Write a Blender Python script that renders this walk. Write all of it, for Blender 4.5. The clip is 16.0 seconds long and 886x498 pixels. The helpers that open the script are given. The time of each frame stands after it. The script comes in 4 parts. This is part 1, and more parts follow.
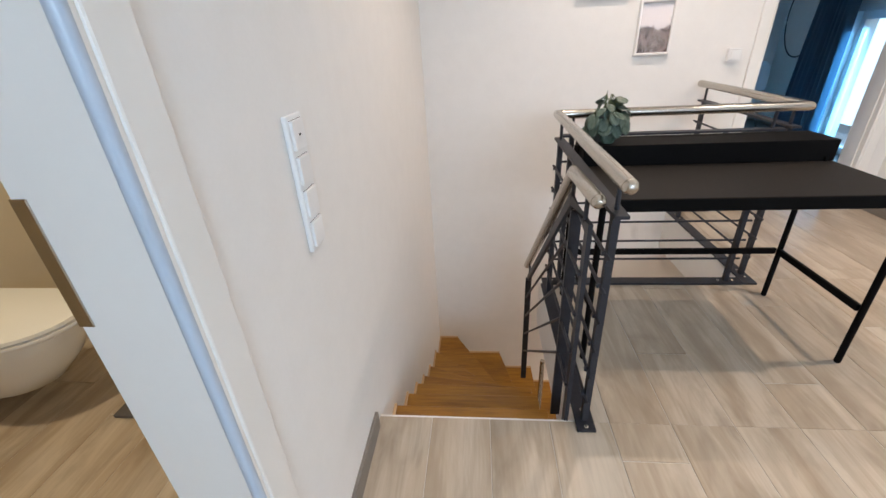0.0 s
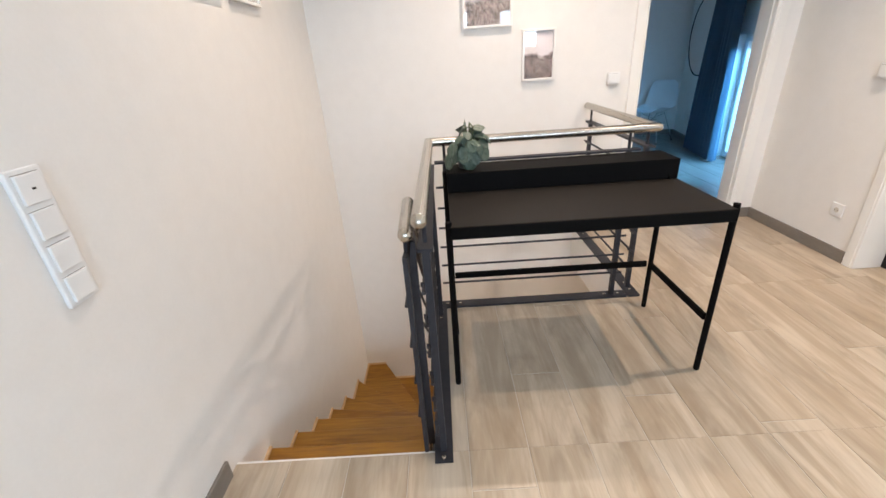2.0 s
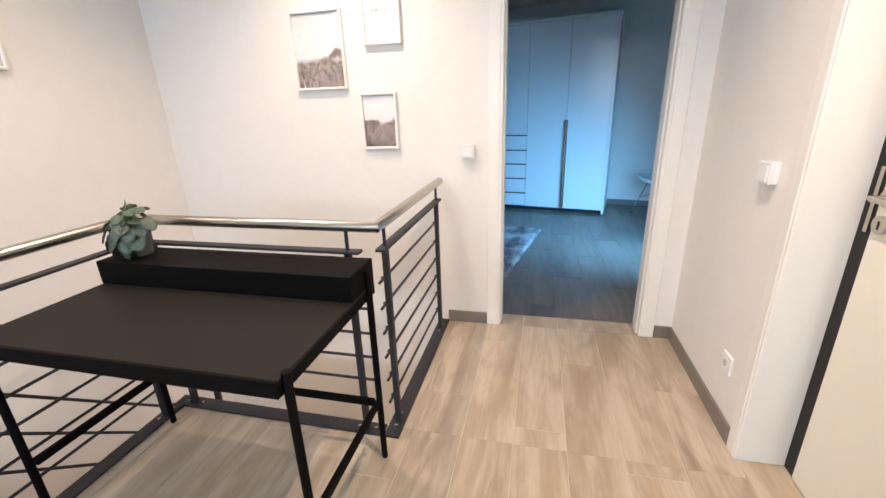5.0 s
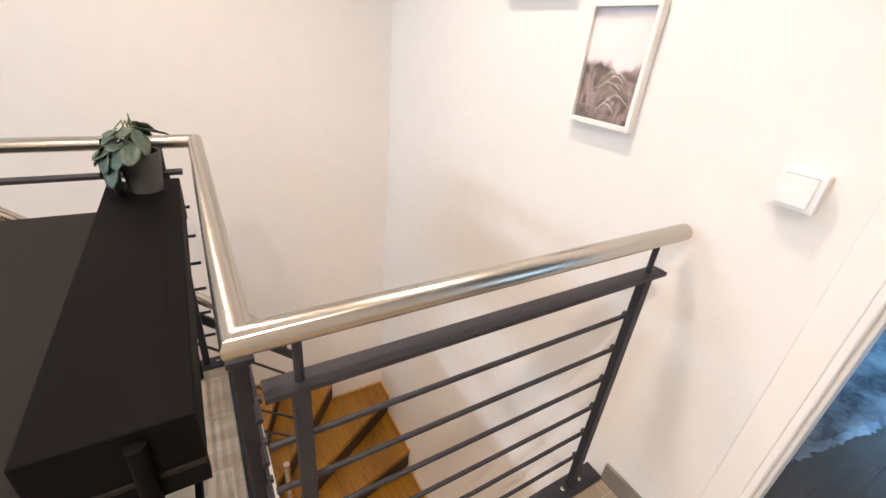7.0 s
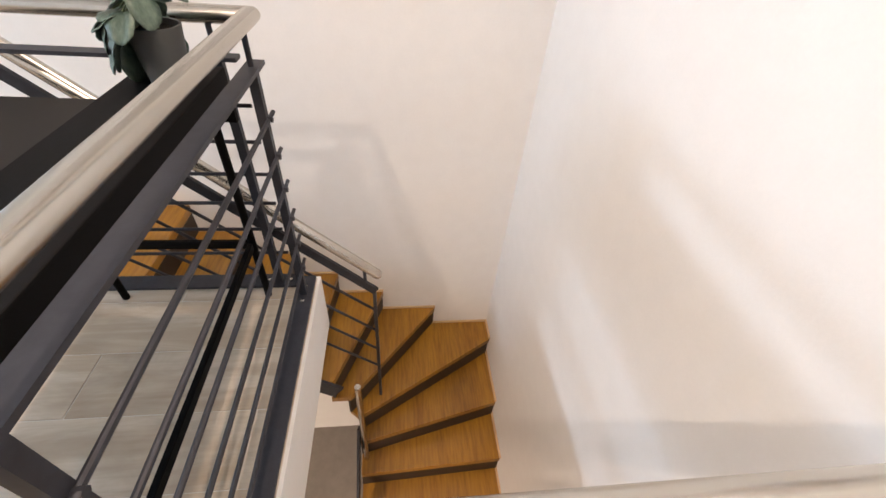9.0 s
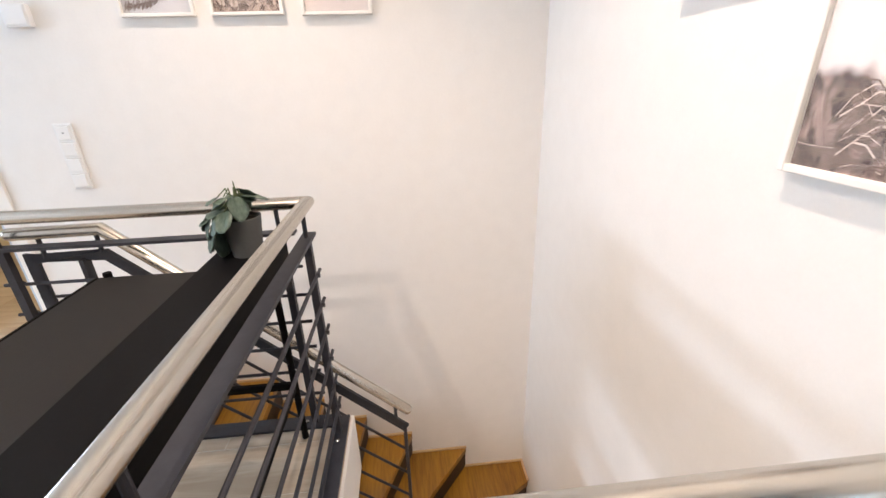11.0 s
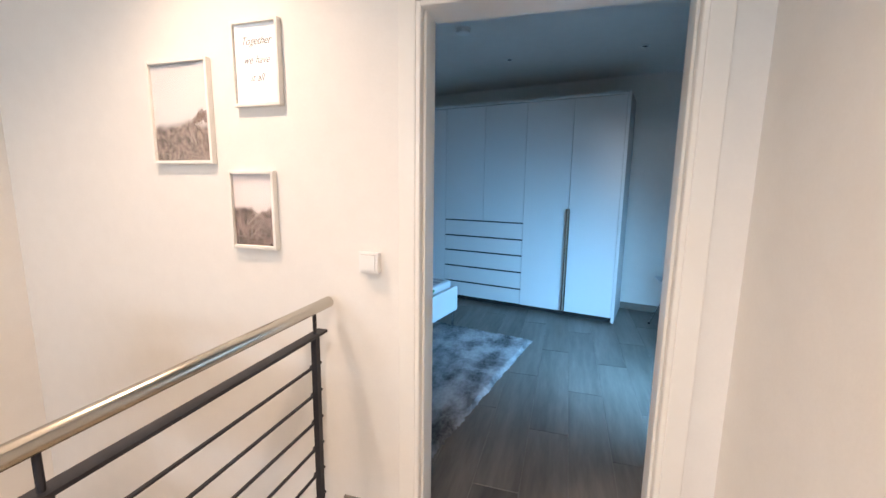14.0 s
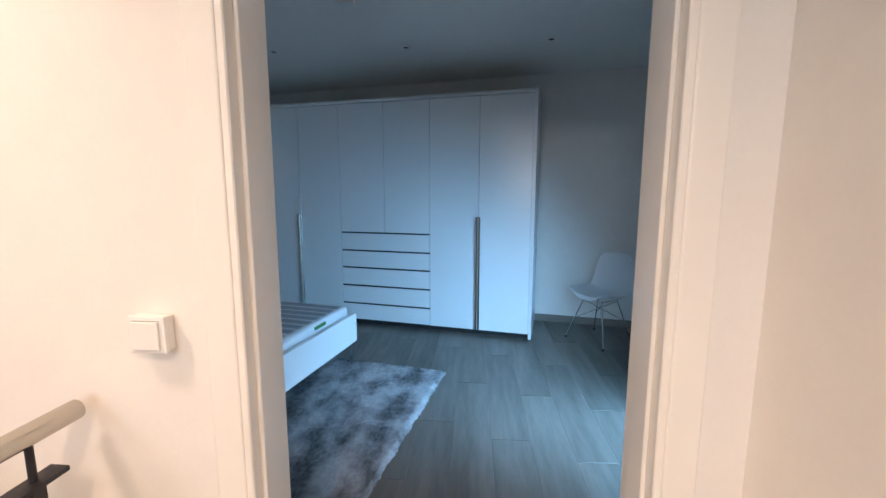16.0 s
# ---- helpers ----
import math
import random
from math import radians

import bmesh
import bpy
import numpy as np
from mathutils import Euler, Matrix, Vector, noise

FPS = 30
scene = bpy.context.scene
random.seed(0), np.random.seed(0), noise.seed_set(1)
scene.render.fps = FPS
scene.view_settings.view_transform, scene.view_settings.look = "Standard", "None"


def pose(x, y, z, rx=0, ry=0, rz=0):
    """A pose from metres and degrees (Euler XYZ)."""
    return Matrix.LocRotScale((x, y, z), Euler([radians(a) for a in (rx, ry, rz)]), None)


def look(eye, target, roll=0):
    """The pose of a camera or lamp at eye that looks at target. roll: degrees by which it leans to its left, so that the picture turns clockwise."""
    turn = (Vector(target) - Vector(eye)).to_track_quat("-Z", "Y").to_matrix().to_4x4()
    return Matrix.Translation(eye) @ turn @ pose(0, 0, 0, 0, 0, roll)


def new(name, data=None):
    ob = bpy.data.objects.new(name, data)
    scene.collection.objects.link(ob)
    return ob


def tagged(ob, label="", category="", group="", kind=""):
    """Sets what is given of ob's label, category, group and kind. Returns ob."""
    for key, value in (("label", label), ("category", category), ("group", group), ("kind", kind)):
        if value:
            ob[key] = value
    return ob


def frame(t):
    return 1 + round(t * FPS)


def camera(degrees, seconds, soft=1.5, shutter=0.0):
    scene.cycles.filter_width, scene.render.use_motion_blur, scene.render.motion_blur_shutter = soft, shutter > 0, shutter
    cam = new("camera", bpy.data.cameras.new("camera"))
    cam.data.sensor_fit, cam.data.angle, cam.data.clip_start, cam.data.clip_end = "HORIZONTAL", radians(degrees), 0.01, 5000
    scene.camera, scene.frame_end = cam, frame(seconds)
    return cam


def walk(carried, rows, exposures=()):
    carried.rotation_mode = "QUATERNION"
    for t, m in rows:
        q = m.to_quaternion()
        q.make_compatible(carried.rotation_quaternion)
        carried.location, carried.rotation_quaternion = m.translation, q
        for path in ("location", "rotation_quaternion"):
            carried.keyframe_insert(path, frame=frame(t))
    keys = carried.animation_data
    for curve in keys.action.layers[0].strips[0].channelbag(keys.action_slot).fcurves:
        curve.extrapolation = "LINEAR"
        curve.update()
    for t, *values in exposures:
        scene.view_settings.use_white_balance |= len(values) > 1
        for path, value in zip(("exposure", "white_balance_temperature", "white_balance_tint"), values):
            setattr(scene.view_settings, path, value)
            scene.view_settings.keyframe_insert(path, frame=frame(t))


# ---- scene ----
cam = camera(94.7, 16.0)
PATH = [
    (0, (0.382, -0.03, 1.258), (0.201, 1.74, 0.343), -3.1),
    (0.5, (0.471, 0.183, 1.271), (0.265, 1.934, 0.328), -3.5),
    (1, (0.536, 0.267, 1.263), (0.367, 2.017, 0.31), -4.2),
    (1.5, (0.648, 0.197, 1.271), (0.531, 1.978, 0.371), -4.4),
    (2, (0.816, 0.012, 1.276), (0.787, 1.825, 0.431), -4.1),
    (2.5, (1.046, -0.135, 1.288), (1.036, 1.704, 0.501), -3.8),
    (3, (1.361, -0.185, 1.293), (1.377, 1.672, 0.552), -2.0),
    (3.5, (1.622, -0.077, 1.277), (1.696, 1.784, 0.548), -2.9),
    (4, (1.955, 0.109, 1.297), (2.0, 1.984, 0.602), -3.0),
    (4.2, (2.089, 0.196, 1.316), (2.076, 2.078, 0.639), -2.9),
    (6.5, (2.506, 1.713, 1.281), (1.173, 2.991, 0.514), 3.8),
    (7, (2.295, 1.976, 1.274), (0.798, 2.95, 0.373), 5.8),
    (7.5, (2.064, 2.184, 1.245), (0.472, 2.725, 0.163), 5.1),
    (8, (1.888, 2.292, 1.182), (0.434, 2.543, -0.167), 5.5),
    (10.5, (1.897, 2.34, 1.203), (0.234, 2.352, 0.092), -2.1),
    (11, (2.057, 2.31, 1.267), (0.215, 2.466, 0.504), -1.8),
    (11.5, (2.221, 2.185, 1.247), (0.386, 2.758, 0.696), -1.9),
    (12, (2.397, 1.987, 1.324), (0.595, 2.77, 0.951), -1.9),
    (12.5, (2.554, 1.832, 1.327), (0.854, 2.8, 0.91), -0.9),
    (13, (2.644, 1.746, 1.357), (1.363, 3.236, 0.986), 1.2),
    (13.5, (2.662, 1.668, 1.362), (1.832, 3.455, 1.017), 1.1),
    (14, (2.686, 1.645, 1.365), (2.113, 3.536, 1.055), 0.8),
    (14.5, (2.695, 1.66, 1.361), (2.323, 3.602, 1.062), 0.0),
    (15, (2.676, 1.756, 1.355), (2.446, 3.721, 1.067), -0.2),
    (15.5, (2.693, 1.951, 1.376), (2.505, 3.923, 1.106), 0.1),
    (16, (2.649, 2.231, 1.363), (2.501, 4.206, 1.091), 0.1),
]
walk(cam, [(t, look(eye, target, roll)) for t, eye, target, roll in PATH],
     [(0, -0.1, 6200, 10), (1.5, 0.1, 6350, 10), (4.2, 0.15, 6500, 11), (6.5, 0.3, 6600, 13), (8, 0.35, 6350, 12), (10.5, 0.5, 6250, 12), (11.5, 0.25, 6250, 12), (12.5, 0.06, 6350, 12.5), (14, 0.12, 7200, 16), (16, 0.12, 7850, 21)])

# ---- light ----
world = bpy.data.worlds.new("sky_world")
scene.world = world
world.use_nodes = True
wnt = world.node_tree
sky = wnt.nodes.new("ShaderNodeTexSky")
sky.sky_type = "NISHITA"
sky.sun_disc = False
sky.sun_elevation = radians(12)
sky.sun_rotation = radians(200)
wnt.links.new(sky.outputs[0], wnt.nodes["Background"].inputs[0])
wnt.nodes["Background"].inputs[1].default_value = 0.12


def area_lamp(name, m, sx, sy, watts, colour):
    d = bpy.data.lights.new(name, "AREA")
    d.shape, d.size, d.size_y, d.energy, d.color = "RECTANGLE", sx, sy, watts, colour
    ob = new(name, d)
    ob.matrix_world = m
    return ob


def spot_lamp(name, x, y, z, watts, colour, cone=140, size=0.03):
    d = bpy.data.lights.new(name, "SPOT")
    d.energy, d.color, d.spot_size, d.spot_blend, d.shadow_soft_size = watts, colour, radians(cone), 1.0, size
    ob = new(name, d)
    ob.location = (x, y, z)
    return ob


WARM = (1.0, 0.79, 0.62)
COOL = (0.62, 0.80, 1.0)
CEIL = 2.54
# last spot and its downlight are an unseen fill added for the south floor
HALL_SPOTS = [(1.40, 2.40), (2.58, 1.43), (0.62, 1.62), (2.00, -0.70)]
SPOT_WATTS = [72, 118, 48, 10]
for (lx, ly), lw in zip(HALL_SPOTS, SPOT_WATTS):
    spot_lamp("hall_spot_light", lx, ly, CEIL - 0.03, lw, WARM, 140, 0.014)
spot_lamp("bath_spot_light", -0.9, 0.6, CEIL - 0.03, 95, (1.0, 0.80, 0.52), 140)
area_lamp("south_window_light", look((1.035, -2.46, 1.84), (1.035, 0, 1.3)), 0.74, 0.30, 48, COOL)
area_lamp("south_window_light", look((2.34, -2.46, 1.67), (2.34, 0, 1.4)), 0.66, 0.6, 20, COOL)
area_lamp("bedroom_window_light", look((3.88, 4.24, 0.66), (2.5, 5.9, -0.35)), 1.3, 1.1, 52, (0.16, 0.535, 1.0)).data.spread = radians(110)
spot_lamp("lower_hall_light", 2.9, 0.8, -0.36, 400, WARM, 165, 0.06)


# ---- materials ----
def material(name, colour, rough=0.5, metal=0.0, grain=0.0, scale=20.0, bump=0.0, stretch=(1, 1, 1), second=None, blotch=0.0, per_object=0.0, coat=0.0, spec=None):
    """A surface with noise at two scales: grain (fine, stretched) and blotch (large)."""
    m = bpy.data.materials.new(name)
    m.use_nodes = True
    nt = m.node_tree
    b = nt.nodes["Principled BSDF"]
    b.inputs["Roughness"].default_value = rough
    b.inputs["Metallic"].default_value = metal
    if spec is not None:
        b.inputs["Specular IOR Level"].default_value = spec
    if coat:
        b.inputs["Coat Weight"].default_value = coat
    tc = nt.nodes.new("ShaderNodeTexCoord")
    mp = nt.nodes.new("ShaderNodeMapping")
    mp.inputs["Scale"].default_value = stretch
    nt.links.new(tc.outputs["Object"], mp.inputs["Vector"])
    n1 = nt.nodes.new("ShaderNodeTexNoise")
    n1.inputs["Scale"].default_value = scale
    n1.inputs["Detail"].default_value = 6
    n1.inputs["Roughness"].default_value = 0.65
    nt.links.new(mp.outputs[0], n1.inputs["Vector"])
    n2 = nt.nodes.new("ShaderNodeTexNoise")
    n2.inputs["Scale"].default_value = scale * 0.13
    n2.inputs["Detail"].default_value = 3
    nt.links.new(mp.outputs[0], n2.inputs["Vector"])
    info = nt.nodes.new("ShaderNodeObjectInfo")
    if per_object:
        add = nt.nodes.new("ShaderNodeVectorMath")
        add.operation = "MULTIPLY_ADD"
        add.inputs[1].default_value = (37, 53, 11)
        nt.links.new(info.outputs["Random"], add.inputs[0])
        nt.links.new(tc.outputs["Object"], add.inputs[2])
        nt.links.new(add.outputs[0], mp.inputs["Vector"])
    ramp = nt.nodes.new("ShaderNodeMix")
    ramp.data_type = "RGBA"
    c2 = second or tuple(v * 0.8 for v in colour)
    ramp.inputs["A"].default_value = (*colour, 1)
    ramp.inputs["B"].default_value = (*c2, 1)
    mr = nt.nodes.new("ShaderNodeMapRange")
    mr.inputs["From Min"].default_value = 0.35
    mr.inputs["From Max"].default_value = 0.68
    nt.links.new(n1.outputs["Fac"], mr.inputs["Value"])
    f1 = nt.nodes.new("ShaderNodeMath")
    f1.operation = "MULTIPLY"
    f1.inputs[1].default_value = grain
    nt.links.new(mr.outputs[0], f1.inputs[0])
    mr2 = nt.nodes.new("ShaderNodeMapRange")
    mr2.inputs["From Min"].default_value = 0.38
    mr2.inputs["From Max"].default_value = 0.64
    nt.links.new(n2.outputs["Fac"], mr2.inputs["Value"])
    f2 = nt.nodes.new("ShaderNodeMath")
    f2.operation = "MULTIPLY_ADD"
    f2.inputs[1].default_value = blotch
    nt.links.new(mr2.outputs[0], f2.inputs[0])
    nt.links.new(f1.outputs[0], f2.inputs[2])
    last = f2
    if per_object:
        f3 = nt.nodes.new("ShaderNodeMath")
        f3.operation = "MULTIPLY_ADD"
        f3.inputs[1].default_value = per_object
        nt.links.new(info.outputs["Random"], f3.inputs[0])
        nt.links.new(f2.outputs[0], f3.inputs[2])
        last = f3
    last.use_clamp = True
    nt.links.new(last.outputs[0], ramp.inputs["Factor"])
    nt.links.new(ramp.outputs["Result"], b.inputs["Base Color"])
    if bump:
        bp = nt.nodes.new("ShaderNodeBump")
        bp.inputs["Strength"].default_value = bump
        bp.inputs["Distance"].default_value = 0.004
        nt.links.new(n1.outputs["Fac"], bp.inputs["Height"])
        nt.links.new(bp.outputs[0], b.inputs["Normal"])
    return m


PLASTER = material("white_plaster", (0.82, 0.80, 0.77), 0.85, grain=0.25, scale=90, bump=0.12, second=(0.76, 0.74, 0.71), blotch=0.25)
PAINT = material("white_lacquer", (0.84, 0.82, 0.78), 0.35, grain=0.15, scale=30, second=(0.78, 0.76, 0.72), blotch=0.2)
DOORPAINT = material("door_lacquer", (0.80, 0.77, 0.68), 0.4, grain=0.15, scale=12, second=(0.75, 0.72, 0.63), blotch=0.2)
PLASTIC = material("white_plastic", (0.82, 0.82, 0.81), 0.3, grain=0.1, scale=50, second=(0.76, 0.76, 0.75))


def plank_material(name, pale, base, dark, rough):
    """Printed wood-look tile: broad chalky streaks, fine grain lines, brown smudges and a shift from tile to tile."""
    m = bpy.data.materials.new(name)
    m.use_nodes = True
    nt = m.node_tree
    b = nt.nodes["Principled BSDF"]
    tc = nt.nodes.new("ShaderNodeTexCoord")
    info = nt.nodes.new("ShaderNodeObjectInfo")
    add = nt.nodes.new("ShaderNodeVectorMath")
    add.operation = "MULTIPLY_ADD"
    add.inputs[1].default_value = (37, 53, 11)
    nt.links.new(info.outputs["Random"], add.inputs[0])
    nt.links.new(tc.outputs["Object"], add.inputs[2])

    def layer(stretch, scale, detail, distortion, lo, hi):
        mp = nt.nodes.new("ShaderNodeMapping")
        mp.inputs["Scale"].default_value = stretch
        nt.links.new(add.outputs[0], mp.inputs["Vector"])
        n = nt.nodes.new("ShaderNodeTexNoise")
        n.inputs["Scale"].default_value = scale
        n.inputs["Detail"].default_value = detail
        n.inputs["Roughness"].default_value = 0.6
        n.inputs["Distortion"].default_value = distortion
        nt.links.new(mp.outputs[0], n.inputs["Vector"])
        mr = nt.nodes.new("ShaderNodeMapRange")
        mr.interpolation_type = "SMOOTHSTEP"
        mr.inputs["From Min"].default_value = lo
        mr.inputs["From Max"].default_value = hi
        nt.links.new(n.outputs["Fac"], mr.inputs["Value"])
        return mr.outputs[0]

    def times(sock, k, plus=None):
        f = nt.nodes.new("ShaderNodeMath")
        f.operation = "MULTIPLY_ADD"
        f.inputs[1].default_value = k
        f.inputs[2].default_value = 0.0
        f.use_clamp = True
        nt.links.new(sock, f.inputs[0])
        if plus is not None:
            nt.links.new(plus, f.inputs[2])
        return f.outputs[0]

    def mix(fac, a, c):
        x = nt.nodes.new("ShaderNodeMix")
        x.data_type = "RGBA"
        nt.links.new(fac, x.inputs["Factor"])
        if isinstance(a, tuple):
            x.inputs["A"].default_value = (*a, 1)
        else:
            nt.links.new(a, x.inputs["A"])
        x.inputs["B"].default_value = (*c, 1)
        return x.outputs["Result"]

    streak = layer((1, 0.14, 1), 10, 4, 0.7, 0.36, 0.64)
    grain = layer((1, 0.045, 1), 75, 3, 0.2, 0.40, 0.72)
    cloud = layer((1, 0.32, 1), 6, 5, 0.8, 0.42, 0.70)
    smudge = layer((1, 0.30, 1), 6, 4, 0.8, 0.52, 0.74)
    c = mix(times(streak, 0.85), base, pale)
    c = mix(times(info.outputs["Random"], 0.22, times(cloud, 0.40)), c, tuple(0.5 * (u + v) for u, v in zip(base, dark)))
    c = mix(times(grain, 0.14), c, dark)
    c = mix(times(smudge, 0.42), c, dark)
    nt.links.new(c, b.inputs["Base Color"])
    rr_ = nt.nodes.new("ShaderNodeMapRange")
    rr_.inputs["To Min"].default_value = rough - 0.05
    rr_.inputs["To Max"].default_value = rough + 0.10
    nt.links.new(streak, rr_.inputs["Value"])
    nt.links.new(rr_.outputs[0], b.inputs["Roughness"])
    bp = nt.nodes.new("ShaderNodeBump")
    bp.inputs["Strength"].default_value = 0.05
    bp.inputs["Distance"].default_value = 0.0004
    nt.links.new(grain, bp.inputs["Height"])
    nt.links.new(bp.outputs[0], b.inputs["Normal"])
    return m


PLANK = plank_material("wood_look_tile", (0.62, 0.535, 0.425), (0.43, 0.340, 0.243), (0.18, 0.132, 0.088), 0.34)
# gasket rubber with the bluish highlight along it put into the colour
GASKET = material("gasket_blue_sheen", (0.48, 0.56, 0.66), 0.28, grain=0.15, scale=30, second=(0.42, 0.50, 0.60))
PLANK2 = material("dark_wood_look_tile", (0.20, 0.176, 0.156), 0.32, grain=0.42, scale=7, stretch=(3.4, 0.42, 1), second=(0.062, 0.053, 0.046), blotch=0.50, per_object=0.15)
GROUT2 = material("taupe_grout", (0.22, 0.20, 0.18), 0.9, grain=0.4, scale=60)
GROUT = material("grout", (0.60, 0.55, 0.48), 0.9, grain=0.4, scale=60)
SKIRT = material("taupe_skirting_tile", (0.22, 0.195, 0.17), 0.45, grain=0.5, scale=14, stretch=(1, 1, 3), second=(0.16, 0.14, 0.12))
OAK = material("oiled_oak", (0.40, 0.195, 0.018), 0.32, grain=0.6, scale=7, bump=0.06, stretch=(0.8, 9, 2), second=(0.19, 0.08, 0.009), blotch=0.4, per_object=0.15)
# near-black brown: shade of the open gaps between treads, put into colour
GAP_SHADE = material("tread_gap_shade", (0.030, 0.018, 0.010), 0.6, grain=0.5, scale=14, second=(0.020, 0.012, 0.007))
OAKEDGE = material("pale_oak_edge", (0.62, 0.44, 0.26), 0.5, grain=0.5, scale=12, second=(0.5, 0.33, 0.17))
STEEL = material("brushed_steel", (0.53, 0.49, 0.43), 0.27, metal=1.0, grain=0.15, scale=60, stretch=(1, 1, 1), second=(0.44, 0.41, 0.37), bump=0.01)
IRON = material("anthracite_iron", (0.038, 0.038, 0.046), 0.5, metal=0.2, spec=0.3, grain=0.5, scale=40, second=(0.021, 0.021, 0.025), bump=0.05)
BLACK = material("black_powder_coat", (0.004, 0.0037, 0.0037), 0.6, spec=0.06, grain=0.4, scale=120, second=(0.006, 0.0055, 0.0055), bump=0.05)
DESKTOP = material("black_desktop", (0.015, 0.0132, 0.0118), 0.55, spec=0.12, grain=0.5, scale=140, second=(0.020, 0.0175, 0.0155), bump=0.05)
POT = material("dark_grey_pot", (0.075, 0.075, 0.072), 0.6, grain=0.4, scale=50)
LEAF = material("green_leaf", (0.025, 0.052, 0.034), 0.42, grain=0.75, scale=60, stretch=(1.6, 0.7, 1), second=(0.11, 0.15, 0.115), blotch=0.3, per_object=0.15, bump=0.3)
STEM = material("leaf_stem", (0.10, 0.13, 0.06), 0.6, grain=0.3)
SOIL = material("soil", (0.03, 0.022, 0.016), 0.95, grain=0.6, scale=80, bump=0.5)
CHROME = material("chrome", (0.75, 0.75, 0.75), 0.12, metal=1.0, grain=0.1)
# near black for small dark parts, and for shade painted behind the hall door
DARK = material("dark_parts_and_shade", (0.012, 0.012, 0.012), 0.7, grain=0.3)
WARDROBE = material("white_gloss_front", (0.78, 0.79, 0.80), 0.24, grain=0.08, scale=8, second=(0.74, 0.75, 0.76))
MATTRESS = material("mattress_cover", (0.75, 0.76, 0.78), 0.9, grain=0.4, scale=120, bump=0.2, second=(0.62, 0.64, 0.68))
STRIPE = material("grey_quilt_stripe", (0.42, 0.44, 0.47), 0.9, grain=0.4, scale=120, bump=0.2, second=(0.36, 0.38, 0.41))
RUG = material("shaggy_grey_rug", (0.055, 0.058, 0.064), 0.9, grain=0.30, scale=44, bump=0.9, stretch=(1, 0.6, 1), second=(0.46, 0.47, 0.50), blotch=0.75)
CURTAIN = material("blue_curtain", (0.055, 0.10, 0.15), 0.8, grain=0.4, scale=140, bump=0.1, second=(0.04, 0.075, 0.115))
CHAIRSHELL = material("white_shell", (0.72, 0.73, 0.74), 0.4, grain=0.15, second=(0.66, 0.67, 0.68))
CERAMIC = material("white_ceramic", (0.84, 0.82, 0.76), 0.1, grain=0.1, second=(0.8, 0.78, 0.72), coat=0.4)
MAT = material("grey_bath_mat", (0.11, 0.10, 0.10), 0.95, grain=0.6, scale=70, bump=0.5)
BATHTILE = material("cream_wall_tile", (0.66, 0.58, 0.44), 0.3, grain=0.3, scale=6, second=(0.58, 0.50, 0.37), blotch=0.3)
INK = material("black_ink", (0.03, 0.03, 0.03), 0.7, grain=0.2)
BROWN = material("brown_ink", (0.11, 0.075, 0.06), 0.7, grain=0.5, scale=60, second=(0.2, 0.15, 0.13))
STRAW = material("straw_ink", (0.50, 0.42, 0.36), 0.7, grain=0.5, scale=60)
GREEN = material("green_tag", (0.02, 0.22, 0.07), 0.6, grain=0.2)


def plain_glass(name, colour=(1, 1, 1), rough=0.0):
    m = bpy.data.materials.new(name)
    m.use_nodes = True
    b = m.node_tree.nodes["Principled BSDF"]
    b.inputs["Base Color"].default_value = (*colour, 1)
    b.inputs["Roughness"].default_value = rough
    b.inputs["Transmission Weight"].default_value = 1.0
    b.inputs["IOR"].default_value = 1.45
    return m


GLASS = plain_glass("picture_glass")
MIRROR = material("mirror_silver", (0.9, 0.9, 0.9), 0.02, metal=1.0)


def glow(name, colour, strength):
    m = bpy.data.materials.new(name)
    m.use_nodes = True
    b = m.node_tree.nodes["Principled BSDF"]
    b.inputs["Emission Color"].default_value = (*colour, 1)
    b.inputs["Emission Strength"].default_value = strength
    return m


BULB = glow("lit_bulb", (1.0, 0.9, 0.75), 14)
DAY = glow("daylight_backdrop", (0.55, 0.78, 1.0), 2.2)
DAYSOUTH = glow("south_daylight", (0.85, 0.93, 1.0), 0.85)


# ---- mesh helpers ----
def bm_box(x0, x1, y0, y1, z0, z1, bevel=0.0, seg=1):
    bm = bmesh.new()
    bmesh.ops.create_cube(bm, size=1)
    bmesh.ops.scale(bm, vec=(x1 - x0, y1 - y0, z1 - z0), verts=bm.verts)
    bmesh.ops.translate(bm, vec=((x0 + x1) / 2, (y0 + y1) / 2, (z0 + z1) / 2), verts=bm.verts)
    if bevel:
        bmesh.ops.bevel(bm, geom=list(bm.edges), offset=bevel, segments=seg, affect="EDGES", profile=0.5)
    return bm


def merge(*bms):
    out = bmesh.new()
    for b in bms:
        me = bpy.data.meshes.new("t")
        b.to_mesh(me)
        b.free()
        out.from_mesh(me)
        bpy.data.meshes.remove(me)
    return out


